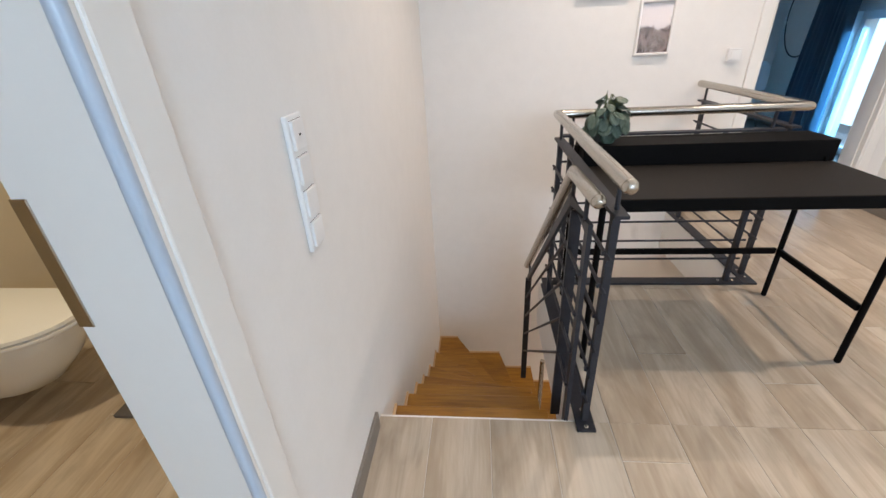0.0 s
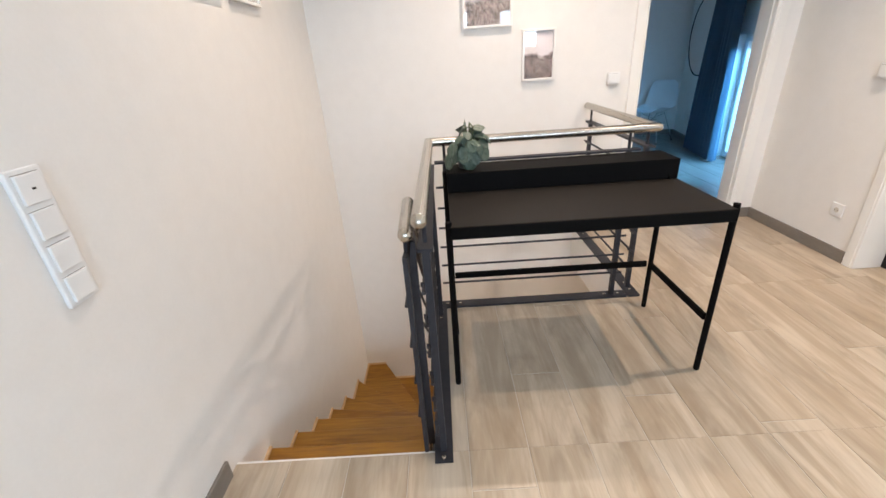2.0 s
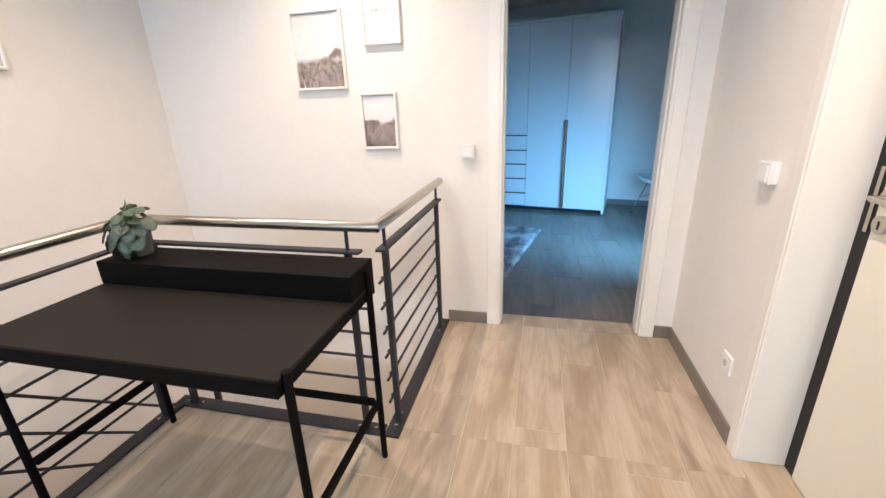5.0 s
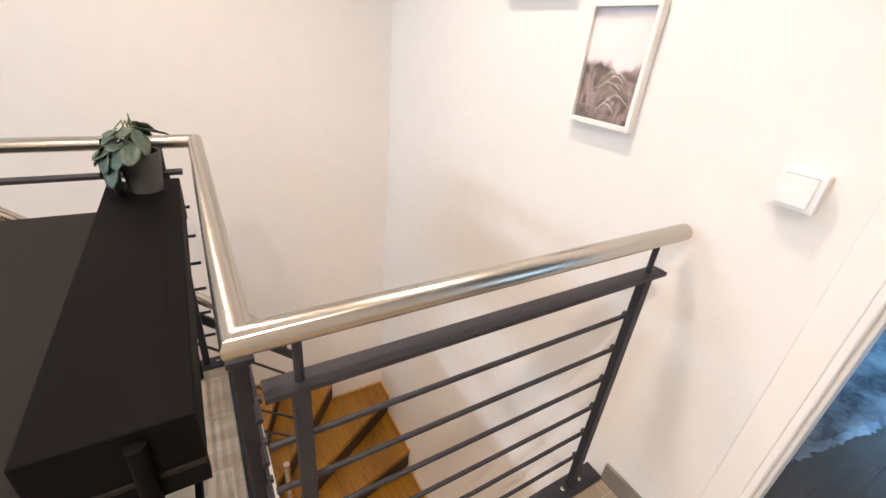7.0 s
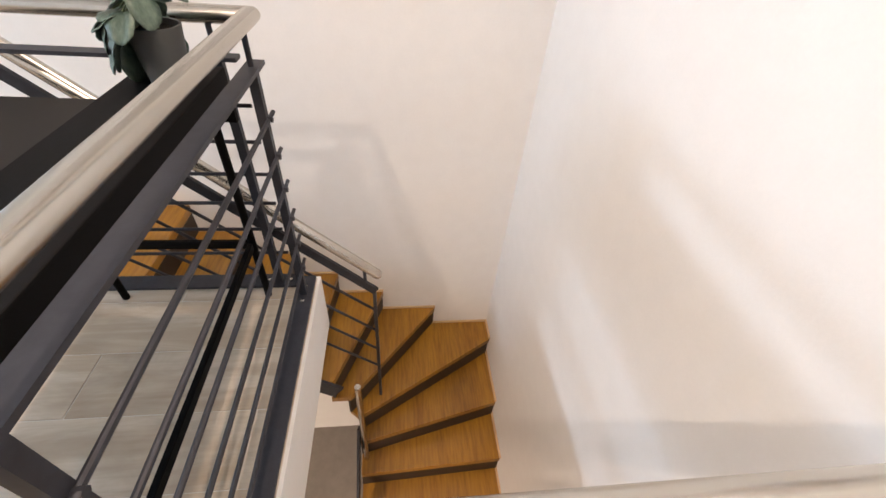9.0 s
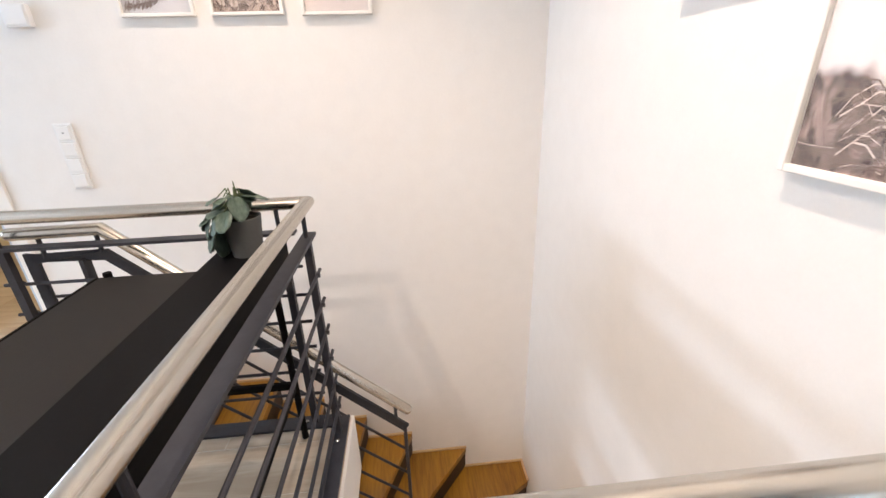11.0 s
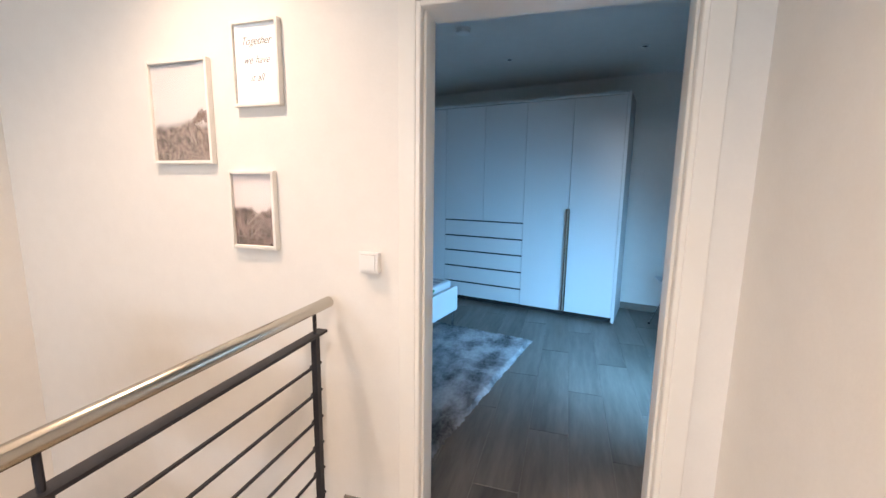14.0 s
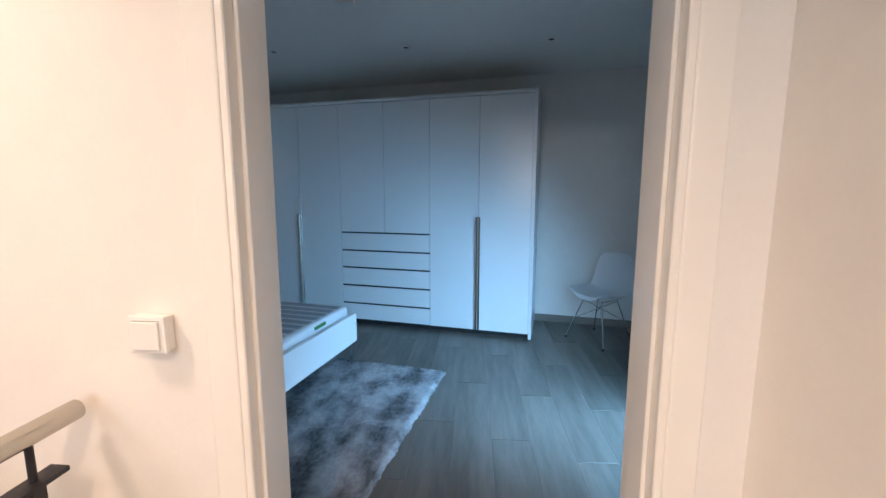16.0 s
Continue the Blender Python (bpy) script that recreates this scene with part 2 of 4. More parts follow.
def bm_tube(points, r, sides=12, caps=True, section=None):
    """A tube along a polyline with mitred corners; section: flat bar (half width, half height) instead of a circle."""
    bm = bmesh.new()
    pts = [Vector(p) for p in points]
    rings = []
    for i, p in enumerate(pts):
        d1 = (pts[i] - pts[i - 1]).normalized() if i else (pts[1] - pts[0]).normalized()
        d2 = (pts[i + 1] - pts[i]).normalized() if i < len(pts) - 1 else d1
        d = (d1 + d2).normalized()
        up = Vector((0, 0, 1)) if abs(d1.z) < 0.95 else Vector((0, 1, 0))
        s = d1.cross(up).normalized()
        u = s.cross(d1).normalized()
        ring = []
        if section:
            prof = [(-section[0], -section[1]), (section[0], -section[1]), (section[0], section[1]), (-section[0], section[1])]
        else:
            prof = [(r * math.cos(2 * math.pi * k / sides), r * math.sin(2 * math.pi * k / sides)) for k in range(sides)]
        for a, b in prof:
            o = s * a + u * b
            k = -o.dot(d) / max(0.2, d1.dot(d))
            ring.append(bm.verts.new(p + o + d1 * k))
        rings.append(ring)
    n = len(rings[0])
    for a, b in zip(rings, rings[1:]):
        for k in range(n):
            bm.faces.new((a[k], a[(k + 1) % n], b[(k + 1) % n], b[k]))
    if caps:
        bm.faces.new(list(reversed(rings[0])))
        bm.faces.new(rings[-1])
    bmesh.ops.recalc_face_normals(bm, faces=bm.faces)
    return bm


def bm_lathe(profile, cx=0, cy=0, z=0, sides=24):
    bm = bmesh.new()
    rings = []
    for r, h in profile:
        rings.append([bm.verts.new((cx + r * math.cos(2 * math.pi * k / sides), cy + r * math.sin(2 * math.pi * k / sides), z + h)) for k in range(sides)])
    for a, b in zip(rings, rings[1:]):
        for k in range(sides):
            bm.faces.new((a[k], a[(k + 1) % sides], b[(k + 1) % sides], b[k]))
    bm.faces.new(list(reversed(rings[0])))
    bm.faces.new(rings[-1])
    bmesh.ops.recalc_face_normals(bm, faces=bm.faces)
    return bm


def bm_prism(outline, z0, z1, bevel=0.0):
    bm = bmesh.new()
    lo = [bm.verts.new((x, y, z0)) for x, y in outline]
    hi = [bm.verts.new((x, y, z1)) for x, y in outline]
    n = len(lo)
    bm.faces.new(list(reversed(lo)))
    bm.faces.new(hi)
    for k in range(n):
        bm.faces.new((lo[k], lo[(k + 1) % n], hi[(k + 1) % n], hi[k]))
    bmesh.ops.recalc_face_normals(bm, faces=bm.faces)
    if bevel:
        bmesh.ops.bevel(bm, geom=list(bm.edges), offset=bevel, segments=2, affect="EDGES", profile=0.5)
    return bm


def link(name, bm, mat, smooth=False):
    me = bpy.data.meshes.new(name)
    bm.to_mesh(me)
    bm.free()
    me.materials.append(mat)
    if smooth:
        me.shade_smooth()
        me.set_sharp_from_angle(angle=radians(40))
    return new(name, me)


def part(name, bm, mat, parent, label="", smooth=False):
    ob = link(name, bm, mat, smooth)
    ob.parent = parent
    ob.matrix_parent_inverse = parent.matrix_world.inverted() if parent.type != "EMPTY" else Matrix.Translation(-Vector(parent.location))
    if label:
        ob["label"] = label
    return ob


def thing(name, label, category, at=(0, 0, 0), group="", kind=""):
    ob = new(name)
    ob.empty_display_size = 0.1
    ob.location = at
    return tagged(ob, label, category, group, kind)


def structure(name, bm, mat, label, category):
    return tagged(link(name, bm, mat), label, category, kind="structure")


# ---- shell ----
X0, XE, YN, YS = 0.0, 3.18, 3.0, -2.5
WT = 0.14
WELL_X, WELL_X2, WELL_Y0, WELL_Y1 = 0.735, 1.815, 1.03, 2.02
BX0, BX1, BY1 = -0.6, 5.2, 6.5
LOW = -2.84
BD_Y0, BD_Y1, BD_Z = -0.46, 0.38, 1.97
ND_X0, ND_X1, ND_Z = 2.177, 3.02, 1.955
ED_Y0, ED_Y1, ED_Z = 1.435, 2.115, 1.97

structure("wall_west", merge(
    bm_box(-WT, 0, BD_Y1, WELL_Y0 - 0.03, -0.28, CEIL), bm_box(-WT, 0, WELL_Y0 - 0.03, YN + WT, LOW, CEIL),
    bm_box(-WT, 0, YS, BD_Y0, 0, CEIL), bm_box(-WT, 0, BD_Y0, BD_Y1, BD_Z, CEIL)), PLASTER, "smooth white plastered stairwell wall with a bathroom doorway", "wall")
structure("wall_north", merge(
    bm_box(0, ND_X0, YN, YN + WT, LOW, CEIL), bm_box(ND_X1, XE + 0.2, YN, YN + WT, 0, CEIL), bm_box(ND_X0, ND_X1, YN, YN + WT, ND_Z, CEIL),
    bm_box(ND_X0, 4.4, YN, YN + WT, LOW, -0.29), bm_box(XE + 0.2, BX1, YN, YN + WT, 0, CEIL), bm_box(-1.34, -WT, YN, YN + WT, 0, CEIL)), PLASTER, "white plastered wall with a bedroom doorway", "wall")
structure("wall_east", merge(
    bm_box(XE, XE + 0.2, ED_Y1, YN, 0, CEIL), bm_box(XE, XE + 0.2, YS, ED_Y0, 0, CEIL), bm_box(XE, XE + 0.2, ED_Y0, ED_Y1, ED_Z, CEIL)), PLASTER, "white plastered hall wall with a door recess", "wall")
structure("wall_south", merge(
    bm_box(-WT, 0.62, YS - 0.2, YS, 0, CEIL), bm_box(1.45, 1.98, YS - 0.2, YS, 0, CEIL), bm_box(2.70, XE + 0.2, YS - 0.2, YS, 0, CEIL),
    bm_box(0.62, 1.45, YS - 0.2, YS, 0, 1.66), bm_box(0.62, 1.45, YS - 0.2, YS, 2.02, CEIL),
    bm_box(1.98, 2.70, YS - 0.2, YS, 0, 1.33), bm_box(1.98, 2.70, YS - 0.2, YS, 2.02, CEIL)), PLASTER, "white plastered wall with two windows", "wall")
structure("ceiling", bm_box(-1.9, XE + 1.2, YS - 0.2, YN, CEIL, CEIL + 0.15), PLASTER, "flat white plastered hall ceiling with downlights", "ceiling")
structure("floor", merge(
    bm_box(-1.9, XE + 1.2, YS - 0.2, WELL_Y0, -0.28, -0.002), bm_box(WELL_X, XE + 1.2, WELL_Y0, WELL_Y1, -0.28, -0.002),
    bm_box(WELL_X2, XE + 1.2, WELL_Y1, YN + WT, -0.28, -0.002)), GROUT, "grey grout bed under wood-look floor tiles", "floor")
structure("stairwell_edge", merge(
    bm_box(WELL_X - 0.012, WELL_X, WELL_Y0, WELL_Y1 + 0.012, -0.30, -0.004), bm_box(WELL_X, WELL_X2 + 0.0, WELL_Y1, WELL_Y1 + 0.012, -0.30, -0.004),
    bm_box(WELL_X2 - 0.012, WELL_X2, WELL_Y1 + 0.012, YN, -0.30, -0.004), bm_box(0, WELL_X - 0.012, WELL_Y0, WELL_Y0 + 0.01, -0.12, -0.004)), PLASTER, "white plastered edge of the floor slab round the stairwell", "slab edge")
structure("floor_lower", bm_box(0, 4.4, -1.0, YN, LOW - 0.1, LOW), SKIRT, "dim brown tiled floor of the storey below", "floor")
structure("wall_lower", merge(bm_box(4.4, 4.5, -1, YN, LOW, -0.28), bm_box(-WT, 4.4, -1.1, -1, LOW, -0.28), bm_box(-WT, 0, -1, WELL_Y0, LOW, -0.28)), PLASTER, "white plastered wall of the storey below", "wall")
# bedroom, turned against the hall
BED = Matrix.Translation((3.197, 5.962, 0)) @ Matrix.Rotation(-math.atan(0.2), 4, "Z")
LX, LY = 1.05, 0.63


def turned(bm):
    bm.transform(BED)
    return bm


structure("bedroom_wall_back", turned(bm_box(-5.2, LX + WT, LY, LY + WT, 0, CEIL)), PLASTER, "painted bedroom back wall in cool dusk light", "wall")
structure("bedroom_wall_west", merge(
    bm_box(-1.2 - WT, -1.2, YN + WT, 4.8, 0, CEIL), bm_box(-1.2 - WT, -1.2, 5.45, 7.6, 0, CEIL),
    bm_box(-1.2 - WT, -1.2, 4.8, 5.45, 0, 1.56), bm_box(-1.2 - WT, -1.2, 4.8, 5.45, 2.12, CEIL)), PLASTER, "painted bedroom side wall with a small high window", "wall")
# carried down to 1.30 over the window to cut upper daylight like a shutter
structure("bedroom_wall_east", turned(merge(
    bm_box(LX, LX + 0.25, -0.85, LY, 0, CEIL), bm_box(LX, LX + 0.25, -2.25, -0.85, 1.30, CEIL), bm_box(LX, LX + 0.25, -2.80, -2.25, 0, CEIL))), PLASTER, "painted bedroom wall with a window", "wall")
structure("bedroom_ceiling", bm_box(-1.5, BX1 + 0.1, YN + 0.001, 7.7, CEIL + 0.001, CEIL + 0.15), PLASTER, "white bedroom ceiling with small downlights", "ceiling")
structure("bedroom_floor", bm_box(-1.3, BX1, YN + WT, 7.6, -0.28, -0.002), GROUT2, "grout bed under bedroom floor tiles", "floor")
# bathroom
structure("bathroom_wall", merge(bm_box(-1.80, -1.68, YS, 1.75, 0, CEIL), bm_box(-1.68, -WT, 1.65, 1.75, 0, CEIL), bm_box(-1.68, -WT, -1.3, -1.2, 0, CEIL)), BATHTILE, "cream tiled bathroom walls in warm light", "wall")


def downlight(x, y, z, lit, group):
    t = thing("ceiling_downlight", "small round recessed ceiling downlight with a metal ring", "downlight", (x, y, z), group)
    part("ring", bm_lathe([(0.026, -0.001), (0.028, -0.006), (0.040, -0.004), (0.041, 0.0)], x, y, z), CHROME if lit else PLASTIC, t, smooth=True)
    part("bulb", bm_lathe([(0.0255, -0.0005), (0.02, -0.003), (0.001, -0.004)], x, y, z, 16), BULB if lit else DARK, t)


for lx, ly in HALL_SPOTS:
    downlight(lx, ly, CEIL, True, "hall downlights")
for lx, ly in [(2.08, 5.72), (3.23, 5.62), (3.05, 4.55), (0.95, 5.75)]:
    downlight(lx, ly, CEIL, False, "bedroom downlights")
sm = thing("smoke_detector", "round white plastic smoke detector under the ceiling", "smoke detector", (1.845, 4.875, CEIL))
part("body", bm_lathe([(0.035, -0.035), (0.05, -0.03), (0.053, -0.012), (0.053, 0.0)], 1.845, 4.875, CEIL), PLASTIC, sm, smooth=True)
part("base", bm_lathe([(0.058, -0.008), (0.06, -0.004), (0.06, 0.001)], 1.845, 4.875, CEIL), PLASTIC, sm)


# ---- door frames ----
def door_frame_y(name, x0, x1, top, y, yb, label):
    """Door lining in a wall that runs along x: casing on the hall side, lining through the wall, casing on the far side."""
    t = thing(name, label, "door frame", ((x0 + x1) / 2, y, 0), kind="structure")
    w, p = 0.066, 0.014
    for yy0, yy1 in ((y - p, y), (yb, yb + p)):
        part("casing", bm_box(x0 - w, x0 - 0.002, yy0, yy1, 0, top + w, 0.004, 2), PAINT, t)
        part("casing", bm_box(x1 + 0.002, x1 + w, yy0, yy1, 0, top + w, 0.004, 2), PAINT, t)
        part("casing", bm_box(x0 - 0.002, x1 + 0.002, yy0 + 0.001, yy1 - 0.001, top + 0.002, top + w - 0.001, 0.003, 2), PAINT, t)
    part("lining", bm_box(x0 - 0.004, x0 + 0.014, y - p + 0.003, yb + p - 0.003, 0, top, 0.003), PAINT, t)
    part("lining", bm_box(x1 - 0.014, x1 + 0.004, y - p + 0.003, yb + p - 0.003, 0, top, 0.003), PAINT, t)
    part("lining", bm_box(x0 + 0.014, x1 - 0.014, y - p + 0.003, yb + p - 0.003, top - 0.016, top + 0.003, 0.003), PAINT, t)
    part("rebate", bm_box(x0 + 0.014, x0 + 0.024, y + 0.02, yb - 0.045, 0, top - 0.016, 0.003), PAINT, t)
    part("rebate", bm_box(x1 - 0.024, x1 - 0.014, y + 0.02, yb - 0.045, 0, top - 0.016, 0.003), PAINT, t)
    return t


nf = door_frame_y("door_frame_1", ND_X0, ND_X1, ND_Z, YN, YN + WT, "white lacquered door frame of the bedroom doorway")
bf = thing("door_frame_2", "white lacquered door frame of the bathroom doorway", "door frame", (0, 0, 0), kind="structure")
w, p = 0.07, 0.014
for xa, xb in ((0, p), (-WT - p, -WT)):
    part("casing", bm_box(xa, xb, BD_Y1 + 0.002, BD_Y1 + w, 0, BD_Z + w, 0.004, 2), PAINT, bf)
    part("casing", bm_box(xa, xb, BD_Y0 - w, BD_Y0 - 0.002, 0, BD_Z + w, 0.004, 2), PAINT, bf)
    part("casing", bm_box(xa + 0.001, xb - 0.001, BD_Y0 - 0.002, BD_Y1 + 0.002, BD_Z + 0.002, BD_Z + w - 0.001, 0.003), PAINT, bf)
part("lining", bm_box(-WT - p + 0.003, p - 0.003, BD_Y1 - 0.012, BD_Y1 + 0.004, 0, BD_Z, 0.003), PAINT, bf)
part("lining", bm_box(-WT - p + 0.003, p - 0.003, BD_Y0 - 0.004, BD_Y0 + 0.012, 0, BD_Z, 0.003), PAINT, bf)
part("lining", bm_box(-WT - p + 0.003, p - 0.003, BD_Y0 + 0.012, BD_Y1 - 0.012, BD_Z - 0.014, BD_Z + 0.003, 0.003), PAINT, bf)
part("strike_plate", bm_box(-0.150, -0.128, BD_Y1 - 0.0145, BD_Y1 - 0.0118, 0.94, 1.12, 0.001), STEEL, bf, "brushed steel strike plate")
part("gasket", bm_tube([(0.002, BD_Y1 - 0.010, 0), (0.002, BD_Y1 - 0.010, BD_Z - 0.014)], 0.010, 14), GASKET, bf, "rubber door gasket coloured with its bluish highlight", True)

ef = thing("door_frame_3", "white lacquered frame of a recessed hall door", "door frame", (XE, 1.78, 0), kind="structure")
for ya, yb in ((ED_Y1 + 0.002, ED_Y1 + 0.055), (ED_Y0 - 0.055, ED_Y0 - 0.002)):
    part("casing", bm_box(XE - p, XE, ya, yb, 0, ED_Z + 0.055, 0.004, 2), PAINT, ef)
part("casing", bm_box(XE - p + 0.001, XE - 0.001, ED_Y0 - 0.002, ED_Y1 + 0.002, ED_Z + 0.002, ED_Z + 0.054, 0.003), PAINT, ef)
part("lining", bm_box(XE - p + 0.003, XE + 0.17, ED_Y1 - 0.012, ED_Y1 + 0.004, 0, ED_Z, 0.003), PAINT, ef)
part("lining", bm_box(XE - p + 0.003, XE + 0.17, ED_Y0 - 0.004, ED_Y0 + 0.012, 0, ED_Z, 0.003), PAINT, ef)
part("lining", bm_box(XE - p + 0.003, XE + 0.17, ED_Y0 + 0.012, ED_Y1 - 0.012, ED_Z - 0.012, ED_Z + 0.003, 0.003), PAINT, ef)
# added walls, coloured black so the space behind the door stays dark
structure("wall_painted_dark", merge(bm_box(XE + 0.2, XE + 1.2, 0.9, 1.0, 0, CEIL), bm_box(XE + 0.2, XE + 1.2, 2.6, 2.7, 0, CEIL), bm_box(XE + 1.1, XE + 1.2, 1.0, 2.6, 0, CEIL)), DARK, "unseen walls coloured black for the darkness behind the hall door", "wall")


def lever_handle(parent, x, y, z, sx, along):
    """Lever with a round rose and a key rose below; sx: side the lever stands on; along: way the lever points."""
    h = part("handle", merge(
        bm_tube([(x, y, z), (x + sx * 0.045, y, z), (x + sx * 0.048, y + along * 0.006, z), (x + sx * 0.048, y + along * 0.115, z)], 0.009, 12)), STEEL, parent, "brushed steel lever handle", True)
    part("rose", bm_tube([(x, y, z), (x + sx * 0.010, y, z)], 0.026, 20), STEEL, h)
    part("key_rose", bm_tube([(x, y, z - 0.075), (x + sx * 0.010, y, z - 0.075)], 0.026, 20), STEEL, h)
    part("keyhole", bm_box(x + sx * 0.0095 - 0.001, x + sx * 0.0105 + 0.001, y - 0.004, y + 0.004, z - 0.088, z - 0.064), DARK, h)


dr = thing("door_1", "cream white flush door standing slightly ajar with steel lever", "door", (XE + 0.16, ED_Y0 + 0.02, 0), kind="structure")
part("leaf", bm_box(XE + 0.150, XE + 0.190, ED_Y0 + 0.016, ED_Y1 - 0.070, 0.006, ED_Z - 0.016, 0.003, 2), DOORPAINT, dr)
# black strip fills the open door gap in place of its shade
part("edge_strip", bm_box(XE + 0.155, XE + 0.188, ED_Y1 - 0.0698, ED_Y1 - 0.0125, 0.006, ED_Z - 0.016), DARK, dr, "black strip painted for the shade in the door gap")
lever_handle(dr, XE + 0.150, ED_Y1 - 0.105, 1.04, -1, -1)
part("latch_plate", bm_box(XE + 0.150, XE + 0.156, ED_Y1 - 0.055, ED_Y1 - 0.040, 0.93, 1.12), STEEL, dr)


# ---- skirting ----
def skirting(name, boxes):
    structure(name, merge(*[bm_box(*b, 0.0015) for b in boxes]), SKIRT, "taupe wood-look tile skirting along the wall", "baseboard")


skirting("baseboard_west", [(0, 0.012, BD_Y1 + w + 0.002, 0.985, 0, 0.075)])
skirting("baseboard_north", [(1.86, ND_X0 - 0.069, YN - 0.012, YN, 0, 0.075), (ND_X1 + 0.069, XE - 0.013, YN - 0.012, YN, 0, 0.075)])
skirting("baseboard_east", [(XE - 0.012, XE, ED_Y1 + 0.058, YN, 0, 0.075), (XE - 0.012, XE, YS, ED_Y0 - 0.058, 0, 0.075)])
structure("baseboard_bedroom", turned(merge(bm_box(0.002, LX, LY - 0.012, LY, 0, 0.075), bm_box(LX - 0.012, LX, -0.84, LY - 0.013, 0, 0.075))), SKIRT, "taupe wood-look tile skirting along the bedroom wall", "baseboard")


# ---- stairs ----
st = thing("staircase", "winding oiled oak staircase going down along white walls", "staircase", (0.35, 1.1, LOW), kind="structure")
RISE = 0.1775
INNER = 0.665
IY = 2.10
wall_pts = [(0, 1.045), (0, 1.24), (0, 1.475), (0, 1.718), (0, 1.96), (0, 2.24), (0, 2.60), (0.17, 3.0), (0.56, 3.0), (0.86, 3.0), (1.12, 3.0), (1.37, 3.0), (1.62, 3.0), (1.87, 3.0), (2.12, 3.0), (2.37, 3.0)]
inner_pts = [(INNER, 1.045), (INNER, 1.24), (INNER, 1.475), (INNER, 1.70), (INNER, 1.87), (INNER, 1.98), (INNER, 2.06), (0.70, IY), (0.78, IY), (0.90, IY), (1.12, IY), (1.37, IY), (1.62, IY), (1.87, IY), (2.12, IY), (2.37, IY)]
for k in range(15):
    a, b = Vector(wall_pts[k]), Vector(wall_pts[k + 1])
    c, d = Vector(inner_pts[k + 1]), Vector(inner_pts[k])
    back = 0.03
    e1, e2 = (b - a), (c - d)
    a2, d2 = a - e1.normalized() * back, d - e2.normalized() * back
    out = [tuple(a2), tuple(b), tuple(c), tuple(d2)]
    if k == 6:
        out = [tuple(a2), (0.0, 3.0), (0.17, 3.0), tuple(c), tuple(d2)]
    out = [(max(x, 0.006), min(y, 2.994)) for x, y in out]
    z = -RISE * (k + 1)
    tr = part("tread", bm_prism(out, z - 0.045, z, 0.003), OAK, st)
    if k < 14:
        e = (e1.normalized() + e2.normalized()).normalized() if k != 6 else Vector((1, 0))
        ra = Vector((0.17, 2.99)) if k == 6 else b
        ra = Vector((max(ra.x, 0.004), min(ra.y, 2.992)))
        # added panel closes the open gap under the tread with painted shade
        part("gap_panel", bm_prism([tuple(ra - e * 0.018), tuple(ra - e * 0.006), tuple(c - e * 0.006), tuple(c - e * 0.018)], z - RISE + 0.001, z - 0.046), GAP_SHADE, st, "dark panel painted for the shade in the open gap below the tread")
    # pale edge strip along the wall side
    if k != 6:
        q = Vector(((b - a).y, -(b - a).x)).normalized() * 0.012
        part("edge_strip", bm_prism([(max(a2.x, 0.001), min(a2.y, 2.999)), (max(b.x, 0.001), min(b.y, 2.999)), (b.x + abs(q.x), b.y - abs(q.y)), (a2.x + abs(q.x), a2.y - abs(q.y))], z + 0.0005, z + 0.012), OAKEDGE, st)
    else:
        part("edge_strip", merge(bm_box(0.001, 0.012, 2.58, 2.999, z + 0.0005, z + 0.012), bm_box(0.012, 0.17, 2.988, 2.999, z + 0.0005, z + 0.012)), OAKEDGE, st)
part("stringer", bm_tube([(INNER + 0.01, 1.06, -0.26), (INNER + 0.01, 2.0, -0.98)], 0, section=(0.008, 0.05)), IRON, st)
part("stringer", bm_tube([(0.72, IY - 0.01, -1.35), (1.9, IY - 0.01, -2.30)], 0, section=(0.008, 0.05)), IRON, st)


# ---- railings ----
HR = 0.021
RZ = 0.918
BARS = [0.69, 0.58, 0.47, 0.36, 0.25, 0.14]


def flat(points, hw, hh):
    return bm_tube(points, 0, section=(hw, hh))


def rail_panel(name, a, b, ends, label):
    """Balustrade panel from a to b (x, y): flat posts, flat top bar, six round bars, floor plate with bolts."""
    A, B = Vector((*a, 0)), Vector((*b, 0))
    d = (B - A).normalized()
    L = (B - A).length
    t = thing(name, label, "railing", tuple(A), "stairwell railings")
    s = Vector((-d.y, d.x, 0))
    for q in ends:
        P = A + d * q
        post = part("post", flat([P + Vector((0, 0, 0.012)), P + Vector((0, 0, 0.815))], 0.011, 0.012), IRON, t)
        part("pin", bm_tube([P + Vector((0, 0, 0.82)), P + Vector((0, 0, RZ - 0.015))], 0.007, 10), IRON, t)
        for zz in BARS:
            part("bolt", bm_tube([P + s * 0.011 + Vector((0, 0, zz)), P + s * 0.024 + Vector((0, 0, zz))], 0.008, 8), IRON, post)
    q0, q1 = A + d * (min(ends) - 0.05), A + d * (max(ends) + 0.05)
    part("top_bar", flat([q0 + Vector((0, 0, 0.82)), q1 + Vector((0, 0, 0.82))], 0.02, 0.005), IRON, t)
    for zz in BARS:
        part("bar", bm_tube([q0 + s * 0.014 + Vector((0, 0, zz)), q1 + s * 0.014 + Vector((0, 0, zz))], 0.006, 8), IRON, t)
    fp = part("floor_plate", flat([A + Vector((0, 0, 0.006)), B + Vector((0, 0, 0.006))], 0.032, 0.005), IRON, t, "anthracite steel floor plate")
    for q in ends:
        for o in (-0.035, 0.04):
            P = A + d * (q + o)
            part("bolt", bm_lathe([(0.008, 0.011), (0.008, 0.014), (0.004, 0.016)], P.x, P.y, 0, 8), STEEL, fp)
    return t


